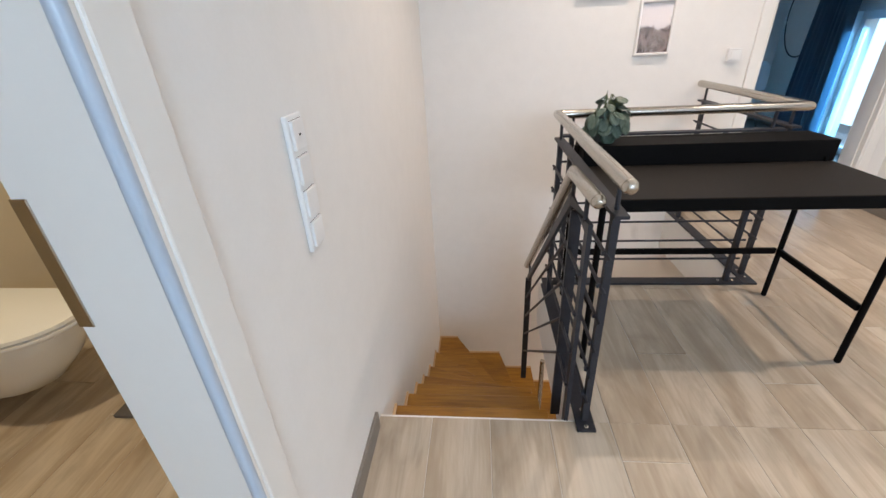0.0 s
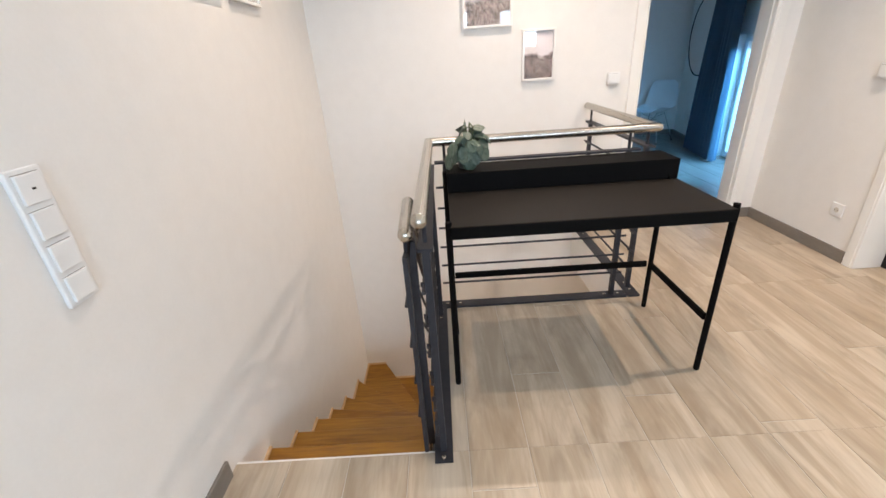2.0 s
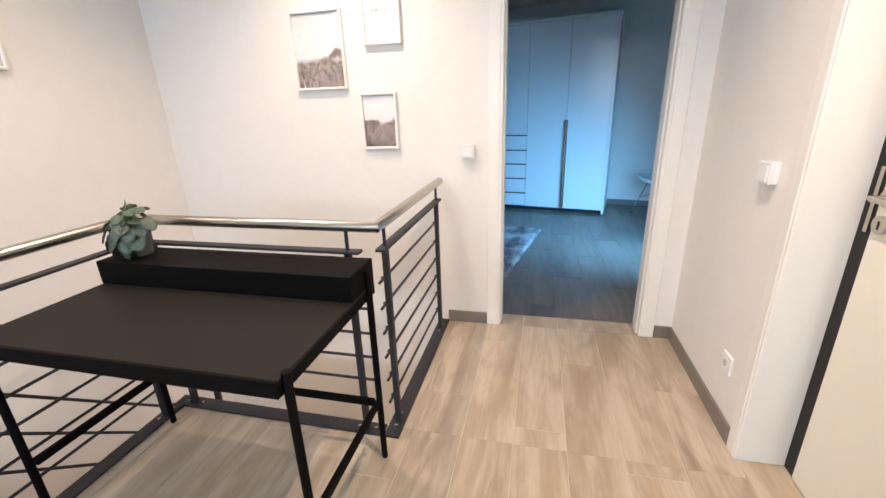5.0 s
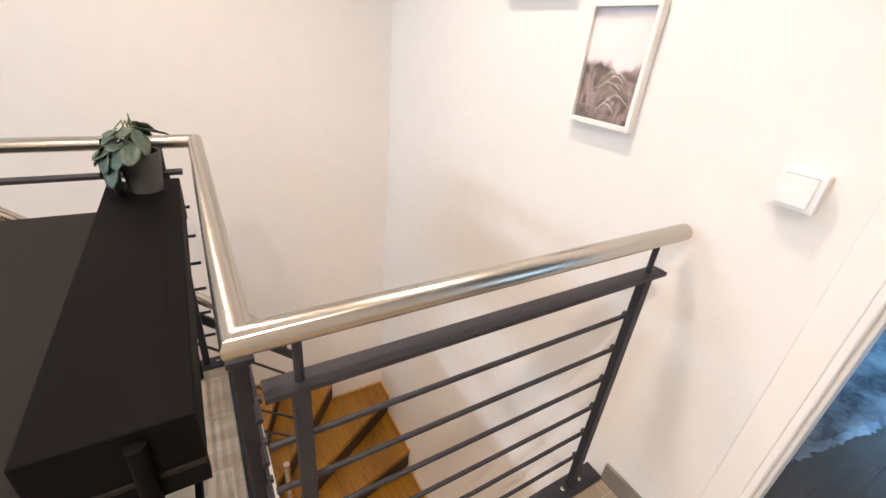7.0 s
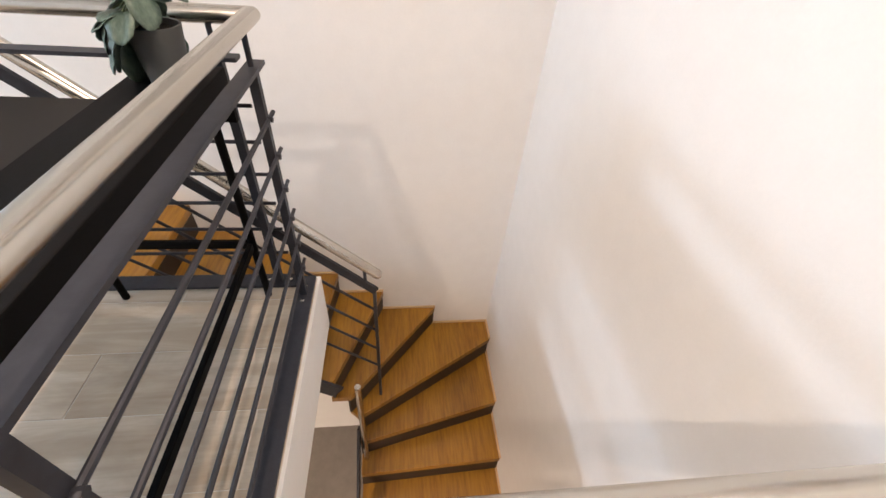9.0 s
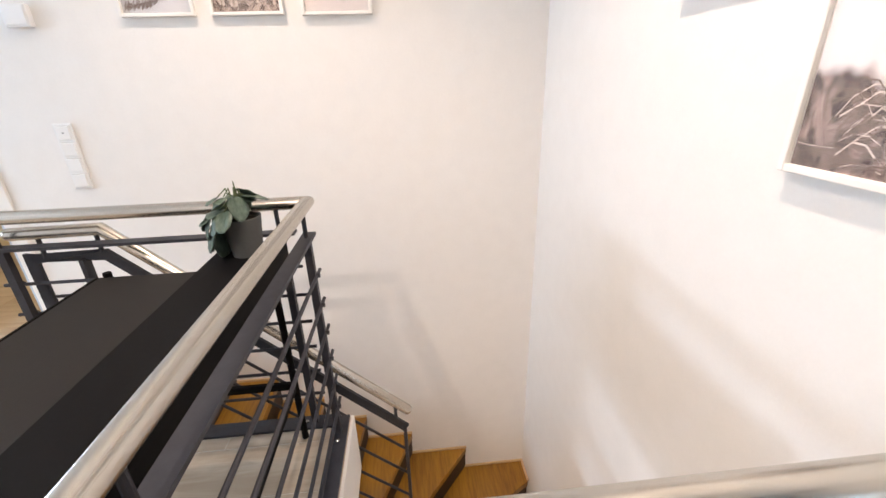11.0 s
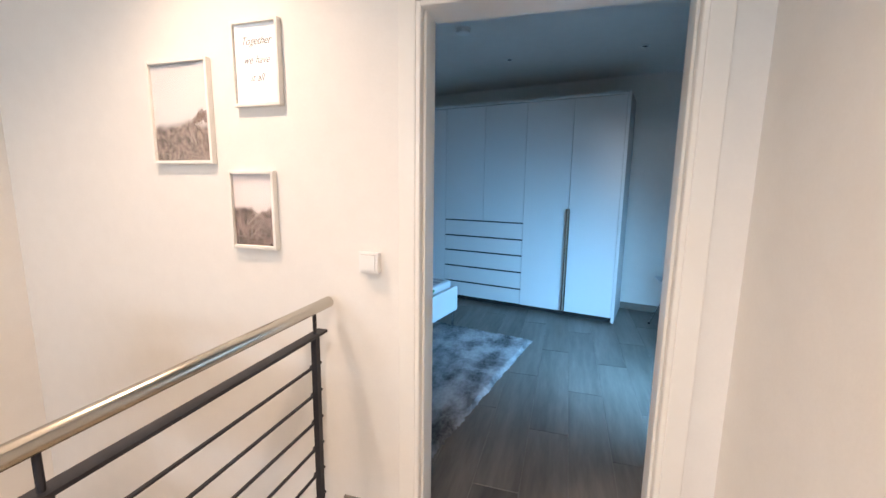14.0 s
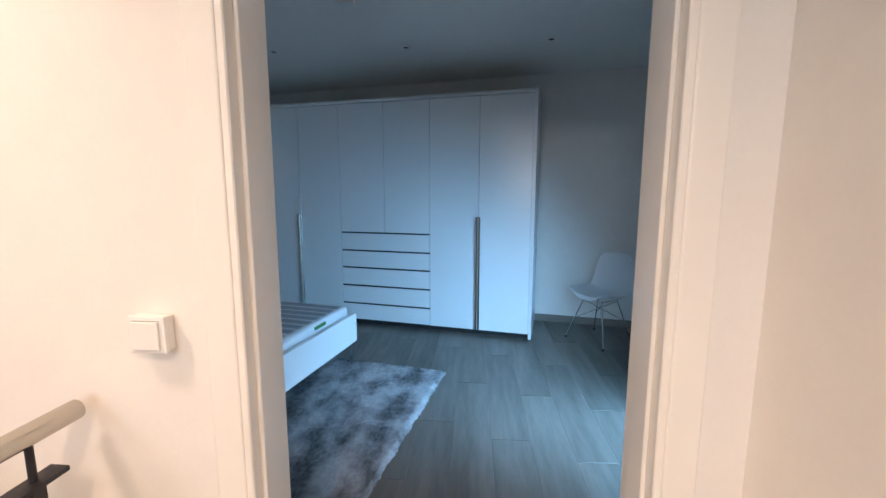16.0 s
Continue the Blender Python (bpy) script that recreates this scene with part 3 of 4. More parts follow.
RX, RY, RX2 = 0.752, 1.985, 1.832
rail_panel("railing", (RX, 0.985), (RX, RY - 0.03), (0.05, 0.90), "anthracite steel railing with horizontal bars beside the stair opening")
rail_panel("railing", (RX - 0.02, RY), (RX2 - 0.04, RY), (0.09, 0.98), "anthracite steel railing with horizontal bars behind the desk")
rail_panel("railing", (RX2, RY - 0.03), (RX2, YN - 0.01), (0.10, 0.915), "anthracite steel railing with horizontal bars meeting the wall")
hr = tagged(link("handrail", bm_tube([(RX - 0.006, 0.95, RZ), (RX - 0.006, 0.956, RZ), (RX, RY, RZ), (RX2, RY, RZ), (RX2, YN - 0.035, RZ)], HR, 20), STEEL, True), "brushed stainless steel round handrail round the stairwell", "handrail")
for q in ((RX - 0.006, 0.95, RZ),):
    ball = bmesh.new()
    bmesh.ops.create_uvsphere(ball, u_segments=16, v_segments=8, radius=HR - 0.0005)
    bmesh.ops.translate(ball, vec=q, verts=ball.verts)
    part("end_cap", ball, STEEL, hr, smooth=True)

sr = thing("stair_railing", "sloping steel stair railing with round handrail and bars", "railing", (0.69, 1.06, 0))
SXR = 0.69
S0, S1, S2 = (SXR + 0.01, 1.03, 0.85), (SXR, 1.30, 0.85), (SXR - 0.01, 2.25, -0.04)
h2 = part("handrail", bm_tube([S0, S1, S2], HR, 20), STEEL, sr, "brushed steel round handrail", True)
for q in (S0, S2):
    ball = bmesh.new()
    bmesh.ops.create_uvsphere(ball, u_segments=16, v_segments=8, radius=HR - 0.0005)
    bmesh.ops.translate(ball, vec=q, verts=ball.verts)
    part("end_cap", ball, STEEL, h2, smooth=True)
slope = (S2[2] - S1[2]) / (S2[1] - S1[1])
part("frame_bar", flat([(SXR, 1.055, -0.12), (SXR, 1.055, 0.76), (SXR, 1.29, 0.76), (SXR, 2.24, 0.76 + slope * 0.95)], 0.007, 0.018), IRON, sr)
part("post", flat([(SXR, 1.055 + 0.16, -0.17), (SXR, 1.055 + 0.16, 0.75)], 0.018, 0.007), IRON, sr)
part("post", flat([(SXR, 2.235, -0.98), (SXR, 2.235, 0.76 + slope * 0.945)], 0.018, 0.007), IRON, sr)
for q in (1.10, 1.28):
    part("pin", bm_tube([(SXR, q, 0.76), (SXR, q, 0.84)], 0.007, 8), IRON, sr)
part("pin", bm_tube([(SXR, 2.20, 0.76 + slope * 0.91), (SXR, 2.20, 0.84 + slope * 0.91)], 0.007, 8), IRON, sr)
for dz in (0.15, 0.30, 0.45, 0.60):
    part("bar", bm_tube([(SXR - 0.012, 1.05, 0.76 - dz), (SXR - 0.012, 1.29 - 0.12 * dz, 0.76 - dz), (SXR - 0.012, 2.24, 0.76 - dz + slope * 0.95)], 0.006, 8), IRON, sr)
nw = thing("stair_newel", "round steel post at the turn of the stair", "newel post", (0.80, 2.13, -1.8))
part("tube", bm_tube([(0.80, 2.13, -2.4), (0.80, 2.13, -0.72)], 0.016, 14), STEEL, nw, smooth=True)


# ---- desk ----
DX0, DX1, DY0, DY1, DZ = 0.815, 1.845, 1.335, 1.925, 0.735
dk = thing("desk", "black metal desk with a raised back shelf against the railing", "desk", ((DX0 + DX1) / 2, (DY0 + DY1) / 2, 0))
part("desktop", merge(bm_box(DX0 + 0.012, DX1 - 0.012, DY0 + 0.01, DY1, DZ - 0.012, DZ, 0.002)), DESKTOP, dk)
part("apron", merge(bm_box(DX0 + 0.012, DX1 - 0.012, DY0, DY0 + 0.0095, DZ - 0.045, DZ + 0.001, 0.002)), BLACK, dk)
part("side_rail", bm_box(DX0 + 0.013, DX0 + 0.030, DY0 + 0.01, DY1, DZ - 0.045, DZ - 0.0125), BLACK, dk)
part("side_rail", bm_box(DX1 - 0.030, DX1 - 0.013, DY0 + 0.01, DY1, DZ - 0.045, DZ - 0.0125), BLACK, dk)
sh = part("back_shelf", bm_box(DX0 + 0.012, DX1 - 0.012, 1.745, DY1, DZ + 0.001, DZ + 0.088, 0.003, 2), BLACK, dk, "raised black shelf box along the back edge")
part("cable_slot", bm_box(1.15, 1.62, 1.885, 1.891, DZ + 0.0875, DZ + 0.089), BLACK, sh)
part("screw", bm_box(1.79, 1.80, 1.735, 1.744, DZ + 0.001, DZ + 0.02, 0.002), BLACK, dk)
for x in (DX0 + 0.001, DX1 - 0.025):
    for y, h in ((DY0 + 0.02, DZ + 0.012), (1.845, DZ + 0.070)):
        lx = x + (0.004 if x < 1 else 0.020)
        part("leg", bm_tube([(lx, y + 0.012, 0.004), (lx, y + 0.012, h)], 0.012, 16), BLACK, dk, smooth=True)
        part("foot", bm_tube([(lx, y + 0.012, 0.0), (lx, y + 0.012, 0.004)], 0.010, 12), DARK, dk)
    part("stretcher", bm_box(x + 0.004, x + 0.020, DY0 + 0.044, 1.845, 0.245, 0.275, 0.002), BLACK, dk)
part("stretcher", bm_box(DX0 + 0.025, DX1 - 0.025, 1.850, 1.866, 0.245, 0.275, 0.002), BLACK, dk)

# ---- plant ----
PX, PY, PZ = 0.925, 1.845, DZ + 0.088
pl = thing("potted_plant", "small leafy green plant in a dark grey pot on the desk", "plant", (PX, PY, PZ))
part("pot", bm_lathe([(0.040, 0.001), (0.052, 0.105), (0.053, 0.112), (0.048, 0.112), (0.046, 0.100)], PX, PY, PZ, 28), POT, pl, "dark grey round plastic pot", True)
part("soil", bm_lathe([(0.045, 0.092), (0.045, 0.1005), (0.01, 0.103)], PX, PY, PZ, 16), SOIL, pl)


def bm_leaf(length, width, curl):
    bm = bmesh.new()
    rows = []
    N = 7
    for i in range(N + 1):
        u = i / N
        half = width * math.sin(math.pi * min(1, u * 0.90 + 0.07)) ** 0.55 * 0.5
        z = -curl * u * u
        rows.append([bm.verts.new((half * s, u * length, z - 0.25 * half * (abs(s) < 0.1) + 0.002 * math.sin(i * 2.2) * abs(s))) for s in (-1, -0.5, 0, 0.5, 1)])
    for a, b in zip(rows, rows[1:]):
        for k in range(4):
            bm.faces.new((a[k], a[k + 1], b[k + 1], b[k]))
    geom = bmesh.ops.extrude_face_region(bm, geom=list(bm.faces))
    bmesh.ops.translate(bm, vec=(0, 0, -0.0012), verts=[v for v in geom["geom"] if isinstance(v, bmesh.types.BMVert)])
    bmesh.ops.recalc_face_normals(bm, faces=bm.faces)
    return bm


rng = random.Random(5)
leaf_meshes = []
for k in range(4):
    me = bpy.data.meshes.new("leaf")
    b = bm_leaf(0.064 + 0.006 * k, 0.060 + 0.006 * k, 0.016 + 0.006 * k)
    b.to_mesh(me)
    b.free()
    me.materials.append(LEAF)
    me.shade_smooth()
    leaf_meshes.append(me)
for k in range(30):
    if k < 16:
        ang = k * 2.39996 + rng.uniform(-0.3, 0.3)
        rad = rng.uniform(0.004, 0.040)
        base = Vector((PX + rad * math.cos(ang), PY - 0.022 + rad * math.sin(ang), PZ + rng.uniform(0.125, 0.190)))
        pitch = radians(rng.uniform(-48, 8))
    else:
        ang = -math.pi / 2 + (k - 23) * 0.22 + rng.uniform(-0.15, 0.15)
        rad = rng.uniform(0.046, 0.078)
        base = Vector((PX + rad * math.cos(ang), PY + rad * math.sin(ang), PZ + rng.uniform(0.066, 0.150)))
        pitch = radians(rng.uniform(-80, -32))
    o = new("leaf", leaf_meshes[k % 4])
    o.parent = pl
    o.matrix_parent_inverse = Matrix.Translation(-Vector(pl.location))
    sc = rng.uniform(0.58, 0.84) if k < 16 else rng.uniform(0.70, 0.95)
    o.matrix_basis = Matrix.Translation(base) @ Matrix.Rotation(ang - math.pi / 2, 4, "Z") @ Matrix.Rotation(pitch, 4, "X") @ Matrix.Rotation(rng.uniform(-0.4, 0.4), 4, "Y") @ Matrix.Scale(sc, 4)
    part("stem", bm_tube([(PX + 0.01 * math.cos(ang), PY + 0.01 * math.sin(ang), PZ + 0.10), ((PX + base.x) / 2, (PY + base.y) / 2, max(base.z, PZ + 0.115) + 0.018), tuple(base)], 0.0016, 5), STEM, pl)


# ---- pictures ----
def art_material(name, sky_c, mid_c, dark_c, horizon, seed, scale=9.0, rough_edge=0.25):
    """A faded landscape print: pale sky over a textured ground with an uneven edge."""
    m = bpy.data.materials.new(name)
    m.use_nodes = True
    nt = m.node_tree
    b = nt.nodes["Principled BSDF"]
    b.inputs["Roughness"].default_value = 0.55
    tc = nt.nodes.new("ShaderNodeTexCoord")
    sep = nt.nodes.new("ShaderNodeSeparateXYZ")
    nt.links.new(tc.outputs["Generated"], sep.inputs[0])
    n = nt.nodes.new("ShaderNodeTexNoise")
    n.noise_dimensions = "4D"
    n.inputs["W"].default_value = seed
    n.inputs["Scale"].default_value = scale
    n.inputs["Detail"].default_value = 7
    n.inputs["Distortion"].default_value = 1.2
    nt.links.new(tc.outputs["Generated"], n.inputs["Vector"])
    n2 = nt.nodes.new("ShaderNodeTexNoise")
    n2.noise_dimensions = "4D"
    n2.inputs["W"].default_value = seed + 3
    n2.inputs["Scale"].default_value = 2.6
    nt.links.new(tc.outputs["Generated"], n2.inputs["Vector"])
    edge = nt.nodes.new("ShaderNodeMath")
    edge.operation = "MULTIPLY_ADD"
    edge.inputs[1].default_value = rough_edge
    nt.links.new(n2.outputs["Fac"], edge.inputs[0])
    nt.links.new(sep.outputs["Z"], edge.inputs[2])
    mr = nt.nodes.new("ShaderNodeMapRange")
    mr.inputs["From Min"].default_value = horizon + 0.5 * rough_edge - 0.03
    mr.inputs["From Max"].default_value = horizon + 0.5 * rough_edge + 0.05
    nt.links.new(edge.outputs[0], mr.inputs["Value"])
    cr = nt.nodes.new("ShaderNodeValToRGB")
    cr.color_ramp.elements[0].position, cr.color_ramp.elements[0].color = 0.40, (*dark_c, 1)
    cr.color_ramp.elements[1].position, cr.color_ramp.elements[1].color = 0.62, (mid_c[0] * 0.75, mid_c[1] * 0.72, mid_c[2] * 0.7, 1)
    nt.links.new(n.outputs["Fac"], cr.inputs[0])
    mix = nt.nodes.new("ShaderNodeMix")
    mix.data_type = "RGBA"
    nt.links.new(mr.outputs[0], mix.inputs["Factor"])
    nt.links.new(cr.outputs[0], mix.inputs["A"])
    mix.inputs["B"].default_value = (sky_c[0] * 0.78, sky_c[1] * 0.78, sky_c[2] * 0.79, 1)
    nt.links.new(mix.outputs["Result"], b.inputs["Base Color"])
    return m


PAPER = material("poster_paper", (0.78, 0.78, 0.77), 0.6, grain=0.15, scale=20)


def picture(label, x, y, z, wd, ht, facing, art):
    """A white box frame on a wall; x, y, z: lower left corner on the wall as one faces it; facing 'S' or 'E'."""
    t = thing("picture_frame", label, "picture", (x, y, z), "framed prints")
    if facing == "S":
        M = Matrix.Translation((x, y, z))
    else:
        M = Matrix.Translation((x, y, z)) @ Matrix.Rotation(math.pi / 2, 4, "Z")
    f, dp = 0.013, 0.026

    def put(name, box, mat, label="", bev=0.0):
        b = bm_box(*box, bev)
        b.transform(M)
        return part(name, b, mat, t, label)
    put("frame_side", (0, f, -dp, -0.001, 0, ht), PAINT, "", 0.0015)
    put("frame_side", (wd - f, wd, -dp, -0.001, 0, ht), PAINT, "", 0.0015)
    put("frame_side", (f, wd - f, -dp + 0.0005, -0.001, 0, f), PAINT, "", 0.0015)
    put("frame_side", (f, wd - f, -dp + 0.0005, -0.001, ht - f, ht), PAINT, "", 0.0015)
    put("print", (f, wd - f, -0.012, -0.008, f, ht - f), art, "faded landscape print" if art is not PAPER else "white poster with handwriting")
    g = put("glass", (f, wd - f, -0.0165, -0.0145, f, ht - f), GLASS)
    g.visible_shadow = False
    return t, M


dune = picture("white framed print of a dune with two birds", 0.997, YN, 1.437, 0.315, 0.408, "S", art_material("dune_print", (0.62, 0.60, 0.59), (0.36, 0.30, 0.27), (0.07, 0.055, 0.048), 0.36, 1.0, 14))
tq, MQ = picture("white framed poster with handwritten words", 1.432, YN, 1.650, 0.213, 0.308, "S", PAPER)
grass = picture("white framed print of windswept grass", 1.381, YN, 1.101, 0.215, 0.309, "S", art_material("grass_print", (0.66, 0.60, 0.58), (0.34, 0.26, 0.235), (0.035, 0.02, 0.016), 0.50, 2.3, 6, 0.4))
reed = picture("small white framed print of a bent reed", 0, 1.180, 1.546, 0.296, 0.207, "E", art_material("reed_print", (0.60, 0.59, 0.59), (0.5, 0.42, 0.40), (0.10, 0.06, 0.05), -0.3, 4.1, 7))
meadow = picture("white framed print of a meadow with seed heads", 0, 1.540, 1.546, 0.296, 0.396, "E", art_material("meadow_print", (0.52, 0.53, 0.54), (0.50, 0.42, 0.37), (0.08, 0.055, 0.045), 0.48, 5.7, 12, 0.12))
twig = picture("small white framed print of bare twigs", 0, 1.912, 1.542, 0.296, 0.205, "E", art_material("twig_print", (0.62, 0.58, 0.57), (0.58, 0.52, 0.50), (0.24, 0.19, 0.18), -0.5, 7.9, 4))
def motif(holder, name, strokes, M, mat, label):
    """Thin ink strokes lying just in front of a print; each stroke is a polyline and a radius."""
    bms = []
    for pts, rad in strokes:
        b = bm_tube([(x, 0, z) for x, z in pts], rad, 5)
        bmesh.ops.scale(b, vec=(1, 0.15, 1), verts=b.verts)
        bmesh.ops.translate(b, vec=(0, -0.0130, 0), verts=b.verts)
        b.transform(M)
        bms.append(b)
    part(name, merge(*bms), mat, holder, label)


mr_ = random.Random(11)
motif(dune[0], "birds", [([(x - 0.008, z + 0.003), (x, z), (x + 0.008, z + 0.003)], 0.0009) for x, z in ((0.05, 0.325), (0.085, 0.330), (0.065, 0.285))], dune[1], INK, "small birds")
motif(dune[0], "dune_grass", [([(0.27 + mr_.uniform(-0.06, 0.03) , 0.165 + mr_.uniform(-0.01, 0.01)), (0.275 + mr_.uniform(-0.02, 0.02), 0.19 + mr_.uniform(0, 0.03))], 0.0016) for _ in range(40)], dune[1], BROWN, "dark dune grass")
blades = []
for k in range(90):
    x, z = mr_.uniform(0.016, 0.12), mr_.uniform(0.018, 0.125)
    L, bend = mr_.uniform(0.04, 0.08), mr_.uniform(-0.01, 0.03)
    blades.append(([(x, z), (x + 0.35 * L, z + bend), (x + 0.7 * L, z + 0.9 * bend), (min(x + L, 0.198), z + 0.2 * bend)], mr_.uniform(0.0006, 0.0016)))
motif(grass[0], "pale_blades", blades[:12], grass[1], STRAW, "pale bent grass blades")
motif(grass[0], "dark_blades", blades[40:], grass[1], BROWN, "dark bent grass blades")
plume = []
for k in range(150):
    u = mr_.random()
    x = 0.02 + 0.19 * u
    z = 0.03 + 0.02 * u + 0.09 * max(0, u - 0.55) ** 1.3 * 2.2
    a = mr_.uniform(0.2, 1.2) + 0.6 * u
    L = mr_.uniform(0.012, 0.032)
    plume.append(([(x, z + mr_.uniform(-0.012, 0.012)), (x + L * math.cos(a), z + L * math.sin(a))], mr_.uniform(0.0008, 0.0020)))
motif(reed[0], "plume", plume, reed[1], BROWN, "brown feathery reed plume")
heads = []
for k in range(46):
    x, z = mr_.uniform(0.03, 0.265), mr_.uniform(0.03, 0.17)
    heads.append(([(x, z), (x + mr_.uniform(-0.004, 0.004), z + 0.022)], 0.0055))
motif(meadow[0], "seed_heads", heads, meadow[1], STRAW, "pale seed heads")
motif(meadow[0], "tall_seed_heads", [([(0.125, 0.265), (0.118, 0.30)], 0.010), ([(0.145, 0.30), (0.138, 0.345)], 0.011), ([(0.225, 0.255), (0.222, 0.285)], 0.007), ([(0.014, 0.302), (0.28, 0.285)], 0.006)], meadow[1], BROWN, "dark seed heads before a far hill")
motif(twig[0], "twigs", [([(0.025, 0.19), (0.018, 0.115), (0.035, 0.09)], 0.0014), ([(0.075, 0.19), (0.095, 0.115)], 0.0016), ([(0.115, 0.19), (0.135, 0.11)], 0.001), ([(0.15, 0.19), (0.215, 0.095)], 0.0022), ([(0.205, 0.19), (0.213, 0.097)], 0.0014), ([(0.06, 0.05), (0.075, 0.10), (0.11, 0.115), (0.15, 0.09), (0.17, 0.05)], 0.001), ([(0.175, 0.045), (0.20, 0.09), (0.235, 0.10), (0.275, 0.098)], 0.001)], twig[1], INK, "dark bare twigs")
for k, (txt, zz) in enumerate((("Together", 0.222), ("we have", 0.155), ("it all", 0.092))):
    cu = bpy.data.curves.new("lettering", "FONT")
    cu.body, cu.size, cu.align_x, cu.extrude, cu.shear = txt, 0.042, "CENTER", 0.0003, 0.45
    cu.offset = -0.0003
    o = new("lettering", cu)
    dg = bpy.context.evaluated_depsgraph_get()
    me = bpy.data.meshes.new_from_object(o.evaluated_get(dg))
    bpy.data.objects.remove(o)
    me.materials.append(INK)
    o = new("lettering", me)
    o.parent = tq
    o.matrix_basis = Matrix.Translation((0.107, -0.0128, zz)) @ Matrix.Rotation(math.pi / 2, 4, "X") @ Matrix.Scale(0.85, 4, (1, 0, 0))
    o["label"] = "handwritten words %s" % txt


# ---- switches and sockets ----
def switch_plate(label, M, gangs, socket=False, deep=0.0):
    """Plate lying in local x-z, standing out along -y; origin at its lower left corner."""
    t = thing("light_switch" if not socket else "wall_socket", label, "switch" if not socket else "socket", tuple(M.translation), kind="")
    gw = 0.072

    def put(name, b, mat, parent, lab=""):
        b.transform(M @ Matrix.Translation((0, -deep, 0)))
        return part(name, b, mat, parent, lab)
    if deep:
        put("back_box", bm_box(0.002, 0.076, 0.0, deep - 0.0005, 0.002, 0.076, 0.003, 2), PLASTIC, t)
    hh = gw * gangs
    put("plate", bm_box(0, 0.078, -0.011, -0.0005, 0, hh + 0.006, 0.003, 2), PLASTIC, t)
    for k in range(gangs):
        z = 0.009 + k * gw
        if socket:
            put("insert", bm_tube([(0.039, -0.0112, 0.039), (0.039, -0.0135, 0.039)], 0.022, 20), PLASTIC, t)
            put("hole", bm_tube([(0.039, -0.0133, 0.039), (0.039, -0.0139, 0.039)], 0.016, 20), GROUT, t)
            for px in (0.0295, 0.0485):
                put("pin_hole", bm_tube([(px, -0.0137, 0.039), (px, -0.0141, 0.039)], 0.0028, 8), DARK, t)
        else:
            r = put("rocker", bm_box(0.011, 0.067, -0.017, -0.0105, z, z + 0.058, 0.002, 2), PLASTIC, t)
            put("slot", bm_box(0.010, 0.068, -0.0116, -0.0106, z + 0.0585, z + 0.0595), SKIRT, r)
    return t


M_E = Matrix.Rotation(math.pi / 2, 4, "Z")
M_W = Matrix.Rotation(-math.pi / 2, 4, "Z")
t4 = switch_plate("white four-gang light switch plate on the stair wall", Matrix.Translation((0, 0.755, 0.845)) @ M_E, 4)
b = bm_box(0.035, 0.043, -0.0178, -0.0168, 0.252, 0.256)
b.transform(Matrix.Translation((0, 0.755, 0.845)) @ M_E)
part("indicator", b, DARK, t4)
switch_plate("white single light switch beside the bedroom door", Matrix.Translation((1.961, YN, 1.041)), 1, deep=0.02)
switch_plate("white single light switch beside the hall door", Matrix.Translation((XE, 2.34, 1.03)) @ M_W, 1, deep=0.02)
switch_plate("white wall socket above the skirting", Matrix.Translation((XE, 2.352, 0.255)) @ M_W, 1, True)
th = thing("thermostat", "square white room thermostat on the stair wall", "thermostat", (0, 0.735, 1.517))
part("housing", bm_box(0.0005, 0.028, 0.735, 0.833, 1.517, 1.60, 0.004, 2), PLASTIC, th)
part("front", bm_box(0.0285, 0.031, 0.743, 0.825, 1.526, 1.592, 0.001), PLASTIC, th)

# ---- bedroom things ----
def local(name, parent_thing, mat, *box, bev=0.0, seg=1, label="", smooth=False, cut=None):
    return part(name, turned(bm_box(*box, bev, seg)), mat, parent_thing, label, smooth)


wr = thing("wardrobe", "wide white wardrobe with five drawers and long bar handles", "wardrobe", (1.6, 6.5, 0))
WX = [-3.37, -2.89, -2.413, -1.948, -1.462, -0.990, -0.512, -0.030]
WTOP = 2.25
local("carcass", wr, WARDROBE, WX[0], -0.030, 0.025, LY - 0.02, 0.05, WTOP - 0.03)
local("side_panel", wr, WARDROBE, -0.028, 0.0, -0.012, LY - 0.015, 0.0, WTOP + 0.012, bev=0.002)
local("side_panel", wr, WARDROBE, WX[0] - 0.03, WX[0] - 0.002, -0.012, LY - 0.015, 0.0, WTOP + 0.012, bev=0.002)
local("top_panel", wr, WARDROBE, WX[0] - 0.001, -0.029, -0.010, LY - 0.015, WTOP - 0.018, WTOP + 0.010, bev=0.002)
local("plinth", wr, DARK, WX[0], -0.03, 0.03, 0.05, 0.0, 0.05)
for k in range(7):
    lo = 0.970 if k in (3, 4) else 0.048
    local("door", wr, WARDROBE, WX[k] + 0.002, WX[k + 1] - 0.002, 0, 0.022, lo, WTOP - 0.022, bev=0.0015)
zs = [0.967, 0.782, 0.603, 0.415, 0.225, 0.048]
for a, b in zip(zs, zs[1:]):
    dd = local("drawer_front", wr, WARDROBE, WX[3] + 0.002, WX[5] - 0.002, 0, 0.022, b + 0.003, a - 0.013, bev=0.0015)
    local("grip", dd, DARK, WX[3] + 0.003, WX[5] - 0.003, 0.001, 0.0235, a - 0.0125, a - 0.001, label="dark recessed grip")
for x in (WX[2], WX[6]):
    for sx in (-0.020, 0.006):
        hb = local("bar_handle", wr, STEEL, x + sx, x + sx + 0.014, -0.028, -0.018, 0.06, 1.14, bev=0.002, label="long steel bar handle")
        for z in (0.10, 0.90, 1.09):
            local("standoff", hb, STEEL, x + sx + 0.003, x + sx + 0.011, -0.018, -0.0005, z, z + 0.012)

